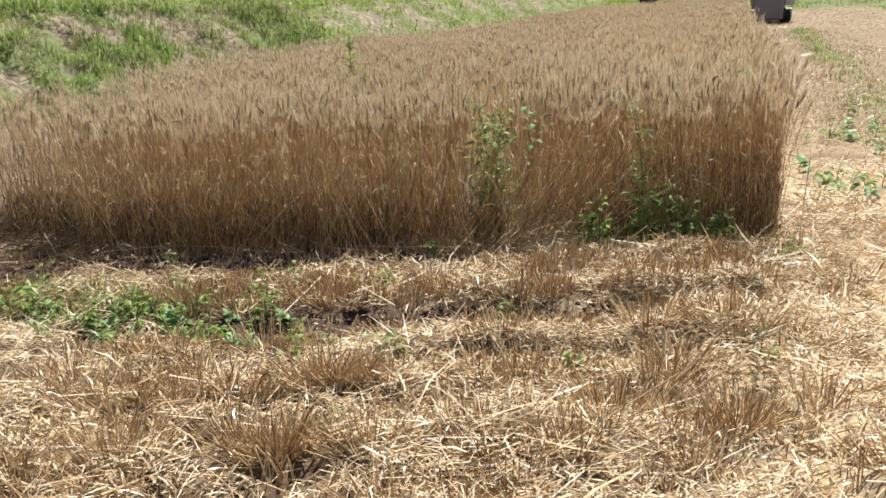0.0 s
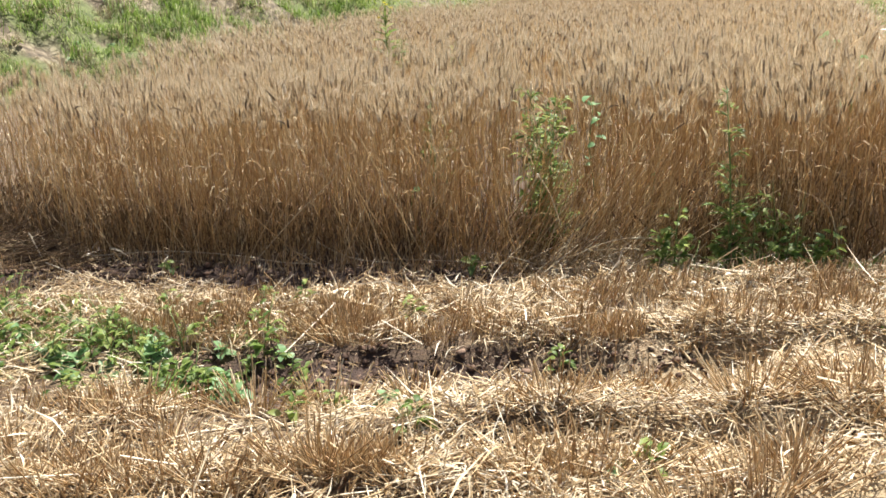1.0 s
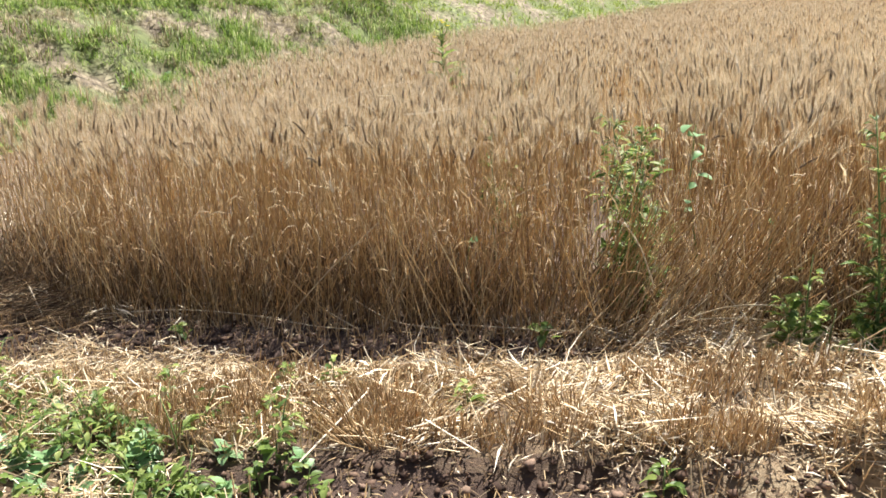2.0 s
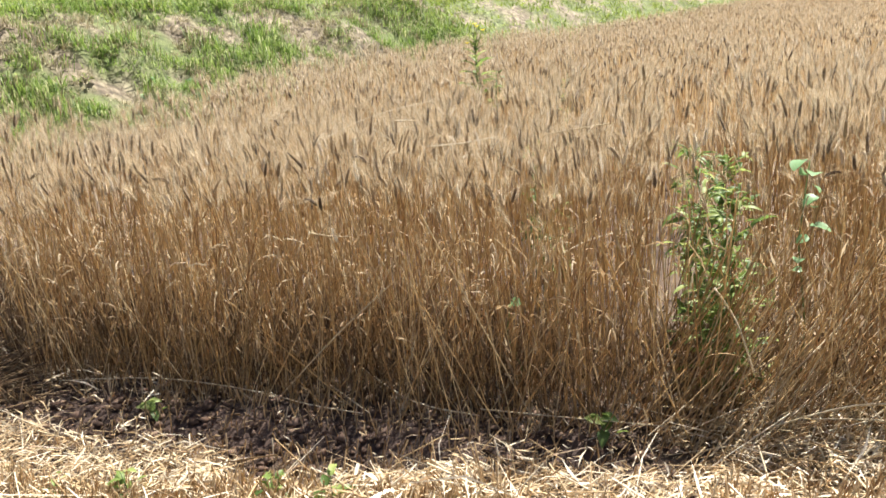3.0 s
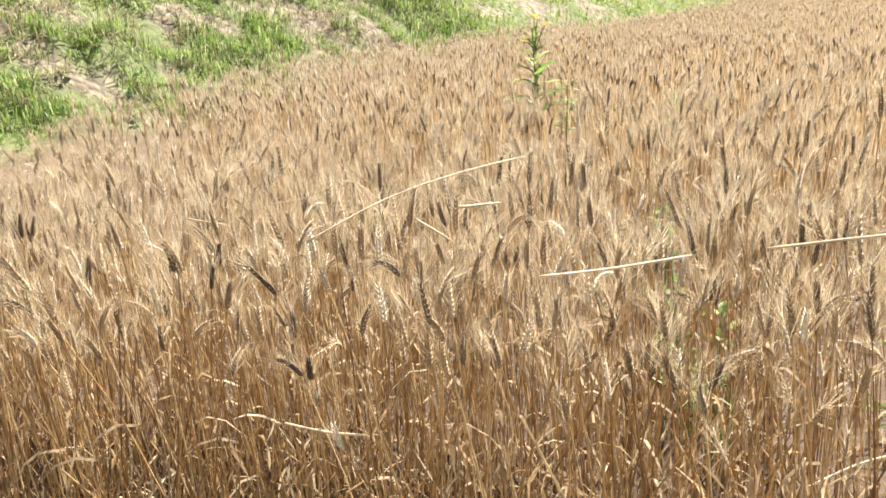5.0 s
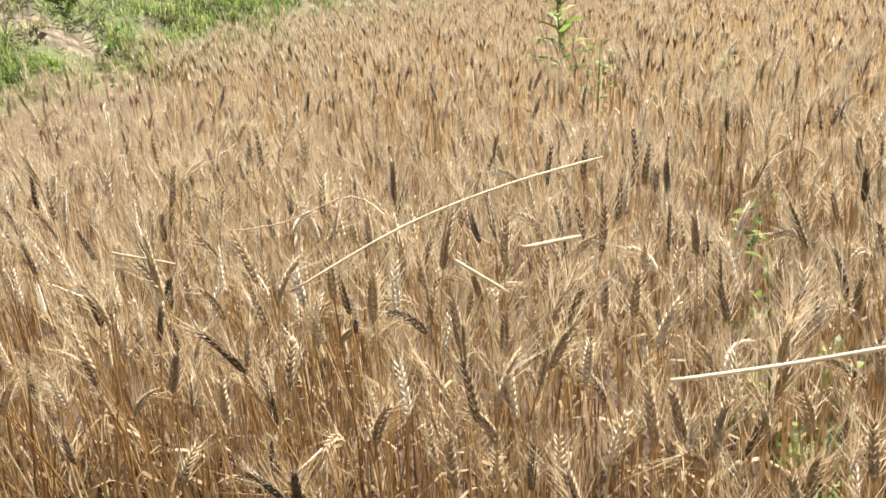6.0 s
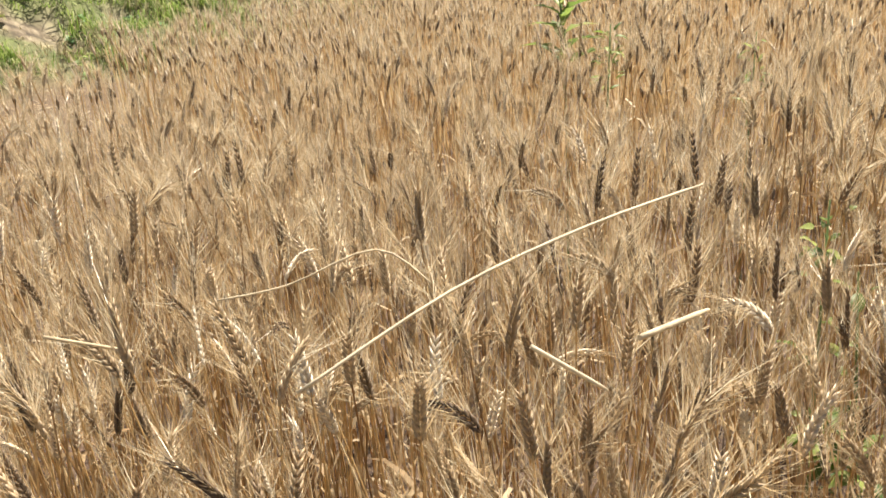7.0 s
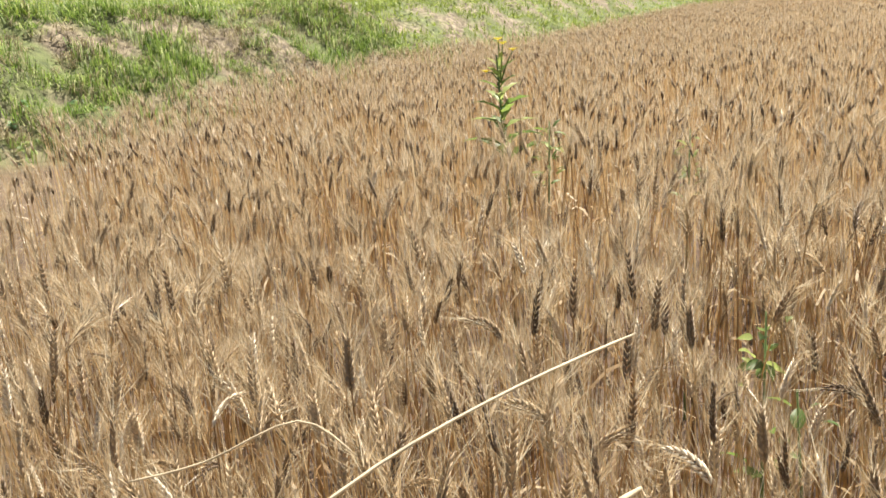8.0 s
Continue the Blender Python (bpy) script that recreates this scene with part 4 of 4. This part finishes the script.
def make_thistle():
    """The tall yellow-flowered weed that stands over the crop."""
    r = np.random.default_rng(79)
    x, y = -0.72, 7.85
    g = float(ground_height(x, y))
    top = thing("sow_thistle", pose(x, y, g), "tall green sow thistle with yellow flowers above the wheat", "weed")
    H = 1.22 - g
    part("stem", curve_tube([(0, 0, -0.02), (0.01, 0, H * .4), (0.0, 0, H * .75), (-0.01, 0, H)], [.007, .0065, .005, .003], 7), GREENSTEM, top)
    for i in range(24):
        u = 0.68 + 0.3 * i / 24
        w = (u - 0.68) / 0.3
        L = 0.19 - 0.12 * w
        lf = part("leaf", JAGGED, None, top)
        lf.matrix_basis = Matrix.LocRotScale((0, 0, H * u), Euler((r.normal(0, .3), r.uniform(-.55, -.1) - 0.5 * w, 2.4 * i)), (L, L * 0.7, L))
    for k, (dx, dy, dz, n) in enumerate(((0.015, -0.01, 0.035, 9), (-0.05, -0.01, -0.06, 6), (0.05, 0.0, 0.01, 7), (0.0, 0.02, 0.05, 8))):
        part("flower_stalk", curve_tube([(0, 0, H - 0.1), (dx * .6, dy * .6, H - .03 + dz * .5), (dx, dy, H + dz)], [.003, .0025, .002]), GREENSTEM, top)
        bm = bmesh.new()
        for i in range(14):
            a = 2 * math.pi * i / 14
            o, sd = Vector((math.cos(a), math.sin(a), 0.55)), Vector((-math.sin(a), math.cos(a), 0))
            c = Vector((dx, dy, H + dz))
            v = [bm.verts.new(c - sd * .001), bm.verts.new(c + o * .012 - sd * .0035), bm.verts.new(c + o * .021), bm.verts.new(c + o * .012 + sd * .0035)]
            bm.faces.new(v)
        part("flower", bm, PETAL, top, "small yellow flower")


def make_weed_top():
    r = np.random.default_rng(80)
    weed(r, on_ground(-0.18, 7.31), "thin green weed reaching up between the wheat ears", "weed", 0.96, 40, 0.06, SLIM, 0.02, 0.7, spread=0.06)
    weed(r, on_ground(-0.6, 7.5), "thin yellow-green weed reaching up between the wheat ears", "weed", 1.0, 45, 0.06, SLIM, 0.02, 0.78, spread=0.06)
    for x, y, h in ((-0.27, 5.92, 0.74), (-0.31, 6.05, 0.8), (-0.22, 5.78, 0.6)):
        weed(r, on_ground(x, y), "thin green weed reaching up between the wheat ears", "weed", h, 60, 0.055, OVATE, 0.04, 0.35, spread=0.12)


make_weeds()
make_weed_top()
make_vines()
make_thistle()


# ---- single straws ----
def straw(points, width, label, mat=PALESTRAW):
    p0 = Vector(points[0])
    pts = [Vector(p) - p0 for p in points]
    fine = [pts[0]]
    for i in range(len(pts) - 1):       # round the bends
        a, b = pts[max(i - 1, 0)], pts[min(i + 2, len(pts) - 1)]
        for k in (0.25, 0.5, 0.75, 1.0):
            p, q = pts[i], pts[i + 1]
            fine.append(0.5 * (2 * p + (q - a) * k + (2 * a - 5 * p + 4 * q - b) * k * k + (3 * p - a - 3 * q + b) * k ** 3))
    ob = part("straw_stalk", curve_tube(fine, [width] * (len(fine) - 1) + [width * .6], 6), mat, None)
    ob.matrix_world = Matrix.Translation(p0)
    tagged(ob, label, "straw", "loose straws")


def make_straws():
    lying = "long pale dry straw lying across the wheat ears"
    straw([(-0.97, 5.22, 0.95), (-0.85, 5.31, 1.0), (-0.73, 5.395, 1.027), (-0.61, 5.48, 1.04)], 0.0016, lying)
    straw([(-1.06, 5.3, 1.0), (-1.0, 5.32, 1.005), (-0.92, 5.34, 1.03), (-0.87, 5.33, 1.0)], 0.0010, "thin curled dry leaf lying on the wheat ears")
    straw([(-0.70, 5.19, 1.01), (-0.64, 5.26, 1.0)], 0.0024, "short thick pale straw caught in the wheat ears")
    straw([(-0.78, 5.24, 0.98), (-0.72, 5.24, 0.94)], 0.0020, "short thick pale straw caught in the wheat ears")
    straw([(-1.2, 5.25, 0.99), (-1.12, 5.25, 0.975)], 0.0016, "short thick pale straw caught in the wheat ears")
    straw([(-0.23, 5.16, 0.94), (-0.12, 5.15, 0.955), (-0.01, 5.14, 0.968)], 0.0024, lying)
    straw([(-0.1, 5.12, 0.915), (-0.06, 5.14, 0.965)], 0.002, lying)
    straw([(-0.565, 5.02, 0.945), (-0.46, 5.055, 0.945), (-0.35, 5.08, 0.955)], 0.0020, lying)
    straw([(-1.0, 5.1, 0.67), (-0.93, 5.1, 0.655), (-0.86, 5.1, 0.65)], 0.0022, "bent pale straw hanging before the wheat stems")
    straw([(-0.19, 5.06, 0.2), (-0.19, 5.08, 0.4), (-0.174, 5.11, 0.62)], 0.0024, "broken pale straw standing before the wheat")
    straw([(-0.173, 5.11, 0.566), (-0.09, 5.13, 0.6), (-0.009, 5.14, 0.62)], 0.0018, "bent pale straw hanging before the wheat stems")
    straw([(-1.2, 5.18, 0.05), (-0.95, 5.1, 0.3), (-0.72, 5.08, 0.5)], 0.0026, "broken straw leaning against the wheat stems")
    ground = "long dry straw lying on the soil before the wheat"
    straw([(-2.17, 5.33, 0.05), (-1.75, 5.3, 0.07), (-1.37, 5.22, 0.06), (-1.07, 5.12, 0.04), (-0.86, 5.03, 0.05)], 0.0022, ground)
    straw([(-0.92, 5.3, 0.1), (-0.7, 5.12, 0.05), (-0.46, 5.03, 0.04)], 0.0028, ground)
    straw([(-1.02, 5.2, 0.08), (-0.84, 5.05, 0.04)], 0.002, ground)
    straw([(-0.46, 5.04, 0.06), (-0.1, 4.98, 0.05), (0.4, 4.9, 0.04)], 0.002, ground)
    straw([(0.4, 4.82, 0.1), (0.62, 4.76, 0.2), (0.82, 4.76, 0.2)], 0.003, "arched pale straw before the green weeds")
    straw([(0.5, 4.8, 0.14), (0.7, 4.77, 0.15), (0.86, 4.77, 0.12)], 0.0022, "arched pale straw before the green weeds")
    straw([(0.02, 4.24, 0.05), (0.3, 4.34, 0.07)], 0.003, ground)
    straw([(0.27, 4.92, 0.5), (0.33, 4.9, 0.4), (0.38, 4.88, 0.24)], 0.003, "broken pale straw standing before the wheat")
    straw([(0.46, 4.85, 0.12), (0.62, 4.9, 0.4), (0.78, 4.95, 0.66)], 0.0024, "broken straw leaning against the wheat stems")
    straw([(0.3, 4.88, 0.03), (0.5, 4.9, 0.25), (0.68, 4.95, 0.42)], 0.0024, "broken straw leaning against the wheat stems")
    straw([(1.42, 4.72, 0.42), (1.56, 4.68, 0.34), (1.62, 4.66, 0.1)], 0.0026, "bent pale straw hanging before the wheat stems")
    straw([(2.02, 4.7, 0.0), (2.05, 4.72, 0.3), (2.08, 4.74, 0.52)], 0.003, "broken pale straw standing before the wheat")


def make_leaning():
    """Slanting stems and hanging dry leaves that cross before the cut face of the crop."""
    r = np.random.default_rng(83)
    n = 520
    x = -3.2 + 4.7 * r.random(n) ** 0.7
    y = wheat_front(x) + r.uniform(-0.06, 0.12, n)
    L = r.uniform(0.4, 0.85, n)
    lean = np.where(r.random(n) < 0.7, r.normal(0.32, 0.25, n), r.normal(-0.3, 0.2, n)) + 0.35 * np.exp(-((x - 0.5) / 0.3) ** 2)
    gap = np.arange(n) % 7 < 2           # stems that hang across the weedy gap
    x = np.where(gap, r.uniform(0.05, 0.75, n), x)
    y = np.where(gap, wheat_front(x) + r.uniform(-0.08, 0.25, n), y)
    lean = np.where(gap, r.normal(0.55, 0.2, n), lean)
    D = np.stack([np.sin(lean), r.normal(0.02, 0.1, n), np.cos(lean)], -1)
    P = np.stack([x + np.sin(lean) * L * .5, y, ground_height(x, y) + np.cos(lean) * L * .5], -1)
    V, T = prisms(P, D, L, r.uniform(0.0013, 0.0025, n))
    tagged(new("leaning_stems", mesh_of("leaning_stems", V, T, [STEM])), "slanting broken wheat stems before the cut face", "wheat", kind="stuff")


def make_matted():
    """Fallen pale stems matted at the mouth of the weedy gap."""
    r = np.random.default_rng(87)
    n = 230
    x, y = r.normal(0.55, 0.19, n), r.normal(4.9, 0.1, n)
    lean, yaw = np.clip(r.normal(1.0, 0.35, n), 0.2, 1.5), r.normal(-0.15, 0.5, n) + (r.random(n) < 0.25) * np.pi
    L = r.uniform(0.08, 0.36, n)
    D = np.stack([np.sin(lean) * np.cos(yaw), np.sin(lean) * np.sin(yaw), np.cos(lean)], -1)
    P = np.stack([x, y, ground_height(x, y) + 0.01 + np.cos(lean) * L * .48 + r.uniform(0, 0.05, n)], -1)
    V, T = prisms(P, D, L, r.uniform(0.0012, 0.0024, n))
    tagged(new("matted_stems", mesh_of("matted_stems", V, T, [STRAW])), "pale fallen wheat stems matted before the weedy gap", "wheat", kind="stuff")


def make_ledge_straw():
    """Straw hanging over the front of the small ledge and of the wheel track."""
    r = np.random.default_rng(88)
    n = 1500
    x = r.uniform(0.6, 1.7, n)
    y = ledge_line(x) + r.uniform(0.0, 0.2, n)
    track = np.arange(n) % 3 == 0
    x = np.where(track, r.uniform(-0.1, 1.45, n), x)
    y = np.where(track, 3.27 + r.uniform(-0.06, 0.12, n), y)
    yaw, fall = np.where(r.random(n) < 0.5, r.normal(0.1, 0.5, n), r.normal(-1.4, 0.6, n)), r.normal(-0.15, 0.35, n)
    L = r.uniform(0.04, 0.2, n)
    D = np.stack([np.cos(yaw) * np.cos(fall), np.sin(yaw) * np.cos(fall), np.sin(fall)], -1)
    P = np.stack([x, y, ground_height(x, y) + 0.008 + r.uniform(0, 0.035, n)], -1)
    V, T = prisms(P, D, L, r.uniform(0.001, 0.0032, n))
    tagged(new("ledge_straw", mesh_of("ledge_straw", V, T, [STRAW])), "cut straw hanging over the edge of the wheel tracks", "straw", kind="stuff")


make_matted()
make_ledge_straw()


def make_lodged():
    """Flattened stems heaped at the rounded corner of the crop."""
    r = np.random.default_rng(85)
    n = 700
    u = r.random(n)
    x = -3.5 + 1.2 * u + r.normal(0, 0.08, n)
    y = wheat_front(x) - 0.12 + r.normal(0, 0.1, n)
    yaw, pitch = r.normal(-0.35, 0.35, n), np.abs(r.normal(0.15, 0.2, n))
    L = r.uniform(0.15, 0.5, n)
    D = np.stack([np.cos(yaw) * np.cos(pitch), np.sin(yaw) * np.cos(pitch), np.sin(pitch)], -1)
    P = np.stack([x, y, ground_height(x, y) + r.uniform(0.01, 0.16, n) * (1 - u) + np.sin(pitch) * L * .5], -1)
    V, T = prisms(P, D, L, r.uniform(0.0013, 0.0022, n))
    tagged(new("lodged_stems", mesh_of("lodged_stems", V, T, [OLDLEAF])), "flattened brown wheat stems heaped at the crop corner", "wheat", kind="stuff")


make_straws()
make_leaning()
make_lodged()


# ---- single stalks at the cut edge ----
SWAYING = []          # stalks that stir in the light wind


def make_stalks():
    r = np.random.default_rng(91)
    kinds = []
    for _ in range(10):
        v, t, m = wheat_shape(r, 0)
        top = thing("wheat_stalk", Matrix(), "ripe bearded wheat stalk standing at the cut edge", "wheat", "wheat stalks at the cut edge")

        def piece(name, k, parent):
            use, idx = np.unique(t[m == k], return_inverse=True)
            return part(name, mesh_of(name, v[use], idx.reshape(-1, 3), [WHEAT_MATS[k]]), None, parent)
        piece("stem", 0, top)
        tagged(piece("awn_tuft", 2, piece("ear", 1, top)), kind="stuff")
        piece("leaf", 3, top)
        kinds.append(top)
    for i in range(220):
        x = r.uniform(-2.6, 1.6) if i % 3 else r.uniform(-1.6, 0.1)
        y = float(wheat_front(x)) + r.uniform(0.0, 0.5)
        m = pose(x, y, float(ground_height(x, y)) - 0.01, r.normal(0, 5), r.normal(2, 6), r.uniform(0, 360)) @ Matrix.Diagonal((1, 1, r.uniform(0.88, 1.12), 1))
        if i < 10:
            kinds[i].matrix_world = m
            one = kinds[i]
        else:
            one = copy_thing(kinds[i % 10], m)
        if i % 4 == 0:
            SWAYING.append((one, m.copy(), r.uniform(0.5, 1.3), r.uniform(0, 6.3)))


def make_bleached():
    """Bleached ears that stand out white, and a few bent over."""
    r = np.random.default_rng(95)
    spots = [(-0.33, 5.96, 0.9, 4), (-0.27, 5.98, 0.93, -9), (-1.6, 5.88, 1.05, 2), (-1.5, 5.7, 1.04, 6), (-0.71, 5.24, 1.12, -12), (-1.21, 5.38, 1.06, 3), (-1.16, 5.42, 1.05, -4), (-1.12, 5.36, 1.02, 8), (-1.07, 5.4, 1.03, 0), (-1.25, 5.45, 1.05, -6), (-1.0, 5.56, 1.06, 5)]
    spots += [(r.uniform(-1.6, -0.85), r.uniform(5.25, 5.75), r.uniform(0.9, 1.1), r.normal(-8, 12)) for _ in range(16)]
    spots += [(r.uniform(-0.8, 0.1), r.uniform(5.1, 5.6), r.uniform(0.85, 1.05), r.normal(-4, 12)) for _ in range(8)]
    for x, y, tall, lean in spots:
        v, t, m = wheat_shape(r, 0)
        v = v * np.array([1, 1, tall], np.float32)
        top = thing("wheat_stalk", pose(x, y, float(ground_height(x, y)) - 0.01, r.normal(0, 4), lean, r.uniform(0, 360)), "wheat stalk with a bleached white bearded ear", "wheat", "bleached wheat stalks")
        ear = None
        for name, k, mat in (("stem", 0, STEM), ("ear", 1, PALE_EAR), ("awn_tuft", 2, AWN), ("leaf", 3, DRYLEAF)):
            use, idx = np.unique(t[m == k], return_inverse=True)
            ob = part(name, mesh_of(name, v[use], idx.reshape(-1, 3), [mat]), None, ear if k == 2 else top)
            if k == 1:
                ear = tagged(ob, "bleached white ear")
            if k == 2:
                tagged(ob, kind="stuff")


make_stalks()
make_bleached()


# ---- machines and buildings far off ----
def make_harvester():
    """A small crawler combine seen from behind; its x is across, y ahead."""
    top = thing("combine_harvester", Matrix(), "small grey crawler combine harvester driving on the stubble", "harvester")
    part("chassis", boxes((-0.62, -1.3, 0.35, 0.62, 1.5, 0.62), bevel=0.03), DARK_STEEL, top)
    part("thresher", boxes((-0.78, -1.25, 0.62, 0.55, 0.9, 1.75), (-0.7, -1.45, 0.75, 0.5, -1.25, 1.5), bevel=0.05), MACHINE_GREY, top)
    part("straw_hood", boxes((-0.6, -1.8, 0.16, 0.5, -1.44, 1.2), bevel=0.08), MACHINE_GREY, top, "dark grey straw hood")
    part("grain_tank", boxes((0.56, -1.1, 0.7, 0.98, 0.3, 1.9), bevel=0.06), WHITE_PAINT, top, "pale grey grain tank")
    part("seat", boxes((0.3, 0.45, 1.1, 0.8, 0.9, 1.22), (0.3, 0.4, 1.22, 0.8, 0.5, 1.65), bevel=0.04), RUBBER, top)
    part("console", boxes((0.25, 1.1, 0.7, 0.9, 1.4, 1.45), bevel=0.04), MACHINE_GREY, top)
    part("canopy", boxes((0.1, 0.2, 2.25, 1.0, 1.6, 2.32), bevel=0.03), WHITE_PAINT, top, "white sun canopy")
    for x in (0.16, 0.94):
        part("canopy_post", boxes((x - .02, 0.3, 1.7, x + .02, 0.34, 2.26)), DARK_STEEL, top)
    part("header", boxes((-1.0, 1.7, 0.12, 1.0, 2.5, 0.5), (-1.0, 2.5, 0.08, -0.94, 3.2, 0.3), (0.94, 2.5, 0.08, 1.0, 3.2, 0.3), bevel=0.03), WHITE_PAINT, top)
    part("auger", curve_tube([(0.75, -0.9, 1.6), (0.75, -0.9, 2.5), (0.2, -1.9, 2.75)], [.09, .09, .08], 10), WHITE_PAINT, top, "pale unloading auger")
    for sg in (-1, 1):
        bm = bmesh.new()
        n, loop = 34, []
        for i in range(n):          # belt round two rounded ends
            a = 2 * math.pi * i / n
            loop.append((0.85 * (1 if math.cos(a) > 0 else -1) * min(1, abs(math.cos(a)) * 1.6) + 0.28 * math.cos(a), 0.27 + 0.27 * math.sin(a)))
        ring = []
        for (yy, zz), k in zip(loop, range(n)):
            bump = 0.02 * (k % 2)
            zz = max(0.0, zz - bump)
            ring.append([bm.verts.new((sg * 0.62 + w, yy, zz)) for w in (-0.19, 0.19)])
        for a, b in zip(ring, ring[1:] + ring[:1]):
            bm.faces.new((a[0], b[0], b[1], a[1]))
        bm.faces.new([q[0] for q in ring])
        bm.faces.new([q[1] for q in ring][::-1])
        belt = part("crawler_track", bm, RUBBER, top, "black rubber crawler track")
        for yy in (-0.85, -0.3, 0.3, 0.85):
            w = part("roller", drum(0.17, 0.42), DARK_STEEL, belt)
            w.location = (sg * 0.62, yy, 0.27)
    return top


HARVESTER = make_harvester()


def make_truck():
    x, y = 12.8, 57.5
    top = thing("truck", pose(x, y, float(ground_height(x, y)), 0, 0, -4), "parked flatbed truck with a dark chassis behind the crop", "truck")
    part("chassis", boxes((0.3, -0.45, 0.78, 6.6, 0.45, 0.95), bevel=0.02), DARK_STEEL, top)
    part("bed", boxes((0.0, -1.05, 1.02, 5.0, 1.05, 1.24), bevel=0.02), DARK_STEEL, top, "dark load bed")
    part("side_board", boxes((0.0, -1.08, 1.25, 5.0, -1.03, 1.36), (0.0, 1.03, 1.25, 5.0, 1.08, 1.36), (0.0, -1.03, 1.25, 0.05, 1.03, 1.36)), DARK_STEEL, top, "low dark side boards")
    part("cab", boxes((5.15, -1.0, 0.75, 6.8, 1.0, 1.7), (5.25, -0.95, 1.7, 6.6, 0.95, 2.35), bevel=0.08), WHITE_PAINT, top)
    part("window", boxes((5.6, -0.965, 1.75, 6.3, -0.955, 2.2)), CAR_GLASS, top, "dark side window")
    part("underrun_bar", boxes((0.1, -1.0, 0.45, 0.2, 1.0, 0.58), (0.5, -1.02, 0.5, 4.2, -0.98, 0.62)), DARK_STEEL, top)
    for xx, w in ((1.3, 1.0), (5.95, 1.0)):
        for sg in (-1, 1):
            tyre = part("wheel", drum(0.42, 0.26, "Y", 24), RUBBER, top)
            tyre.location = (xx, sg * 0.86, 0.42)
            rim = part("rim", drum(0.22, 0.28, "Y", 16), ROOF_GREY, tyre)
    return top


def make_shed(x, y, wide, deep, high, wall, label, doors, rz):
    g = float(ground_height(x + wide / 2, y)) - 0.15
    top = thing("shed", pose(x, y, g, 0, 0, rz), label, "building", "far sheds")
    part("wall", boxes((0, 0, 0, wide, 0.2, high), (0, deep - .2, 0, wide, deep, high), (0, 0.2, 0, 0.2, deep - .2, high), (wide - .2, 0.2, 0, wide, deep - .2, high)), wall, top)
    bm = bmesh.new()
    for a, b in ((-0.3, deep / 2), (deep / 2, deep + 0.3)):
        za, zb = (high, high + 1.2) if a < 0 else (high + 1.2, high)
        v = [bm.verts.new(p) for p in ((-0.3, a, za), (wide + .3, a, za), (wide + .3, b, zb), (-0.3, b, zb))]
        bm.faces.new(v)
    bmesh.ops.solidify(bm, geom=bm.faces[:], thickness=0.12)
    part("roof", bm, ROOF_GREY, top)
    part("plinth", boxes((-0.03, -0.05, 0, wide + .03, 0.0, 0.35)), ROOF_GREY, top)
    for x0, w, h, mat in doors:
        d = part("door", boxes((x0, -0.06, 0.05, x0 + w, -0.01, h), bevel=0.01), mat, top)
        part("handle", boxes((x0 + w - .25, -0.1, 1.0, x0 + w - .2, -0.06, 1.2)), DARK_STEEL, d)
    for x0 in np.arange(1.0, wide - 1.5, 2.6):
        w = part("window", boxes((x0, -0.05, 1.6, x0 + 1.1, -0.01, 2.5)), CAR_GLASS, top)
        part("frame", boxes((x0 - .06, -0.07, 2.5, x0 + 1.16, -0.02, 2.57), (x0 - .06, -0.07, 1.53, x0 + 1.16, -0.02, 1.6)), WHITE_PAINT, w)


def make_car(x, y, rz, body):
    top = thing("car", pose(x, y, float(ground_height(x, y)), 0, 0, rz), "dark parked car on the grass terrace", "car", "parked cars")
    part("body", boxes((-2.0, -0.8, 0.3, 2.0, 0.8, 0.85), bevel=0.12), body, top)
    part("cabin", boxes((-1.2, -0.7, 0.85, 1.0, 0.7, 1.4), bevel=0.18), CAR_GLASS, top, "dark glazed cabin")
    for xx in (-1.25, 1.25):
        for sg in (-1, 1):
            w = part("wheel", drum(0.31, 0.2, "Y", 20), RUBBER, top)
            w.location = (xx, sg * 0.74, 0.31)
            part("rim", drum(0.18, 0.22, "Y", 12), WHITE_PAINT, w)


make_truck()
make_shed(9.5, 96.0, 7.5, 9.0, 4.2, BLUE_GREY, "blue-grey clad shed beyond the grass terrace", ((3.0, 2.4, 2.6, ROOF_GREY),), 0)
make_shed(18.5, 99.0, 9.0, 8.0, 4.0, LILAC_WALL, "pale lilac-walled shed beyond the grass terrace", ((5.5, 2.2, 2.4, ROOF_GREY),), -3)
make_car(14.0, 95.2, 6, DARK_STEEL)


def make_pole():
    x, y = 14.1, 78.0
    top = thing("post", pose(x, y, float(ground_height(x, y)) - 0.1), "slim blue-grey post standing on the grass", "post")
    part("shaft", curve_tube([(0, 0, 0), (0, 0, 3.4)], [.07, .06], 10), BLUE_GREY, top)
    part("cap", drum(0.09, 0.06, "Z", 12), DARK_STEEL, top).location = (0, 0, 3.42)


make_pole()


def motions():
    # the combine drives slowly away along the standing crop
    rows = []
    for t in (0.0, 2.0, 4.0, 6.0, 8.0):
        d = 0.5 * t
        x, y = 14.72 + d * 0.34, 38.5 + d * 0.94
        rows.append((t, pose(x, y, float(base_height(x, y)), 0.63, 0, -19.8)))
    walk(HARVESTER, rows)
    for ob, m, deg, phase in SWAYING:
        walk(ob, [(t, pose(*m.translation, deg * math.sin(2.1 * t + phase) * 0.6, deg * math.sin(1.7 * t + phase), 0) @ Matrix.Translation(-m.translation) @ m)
                  for t in (0.0, 1.0, 2.0, 3.0, 4.0, 5.0, 6.0, 7.0, 8.0)])


motions()
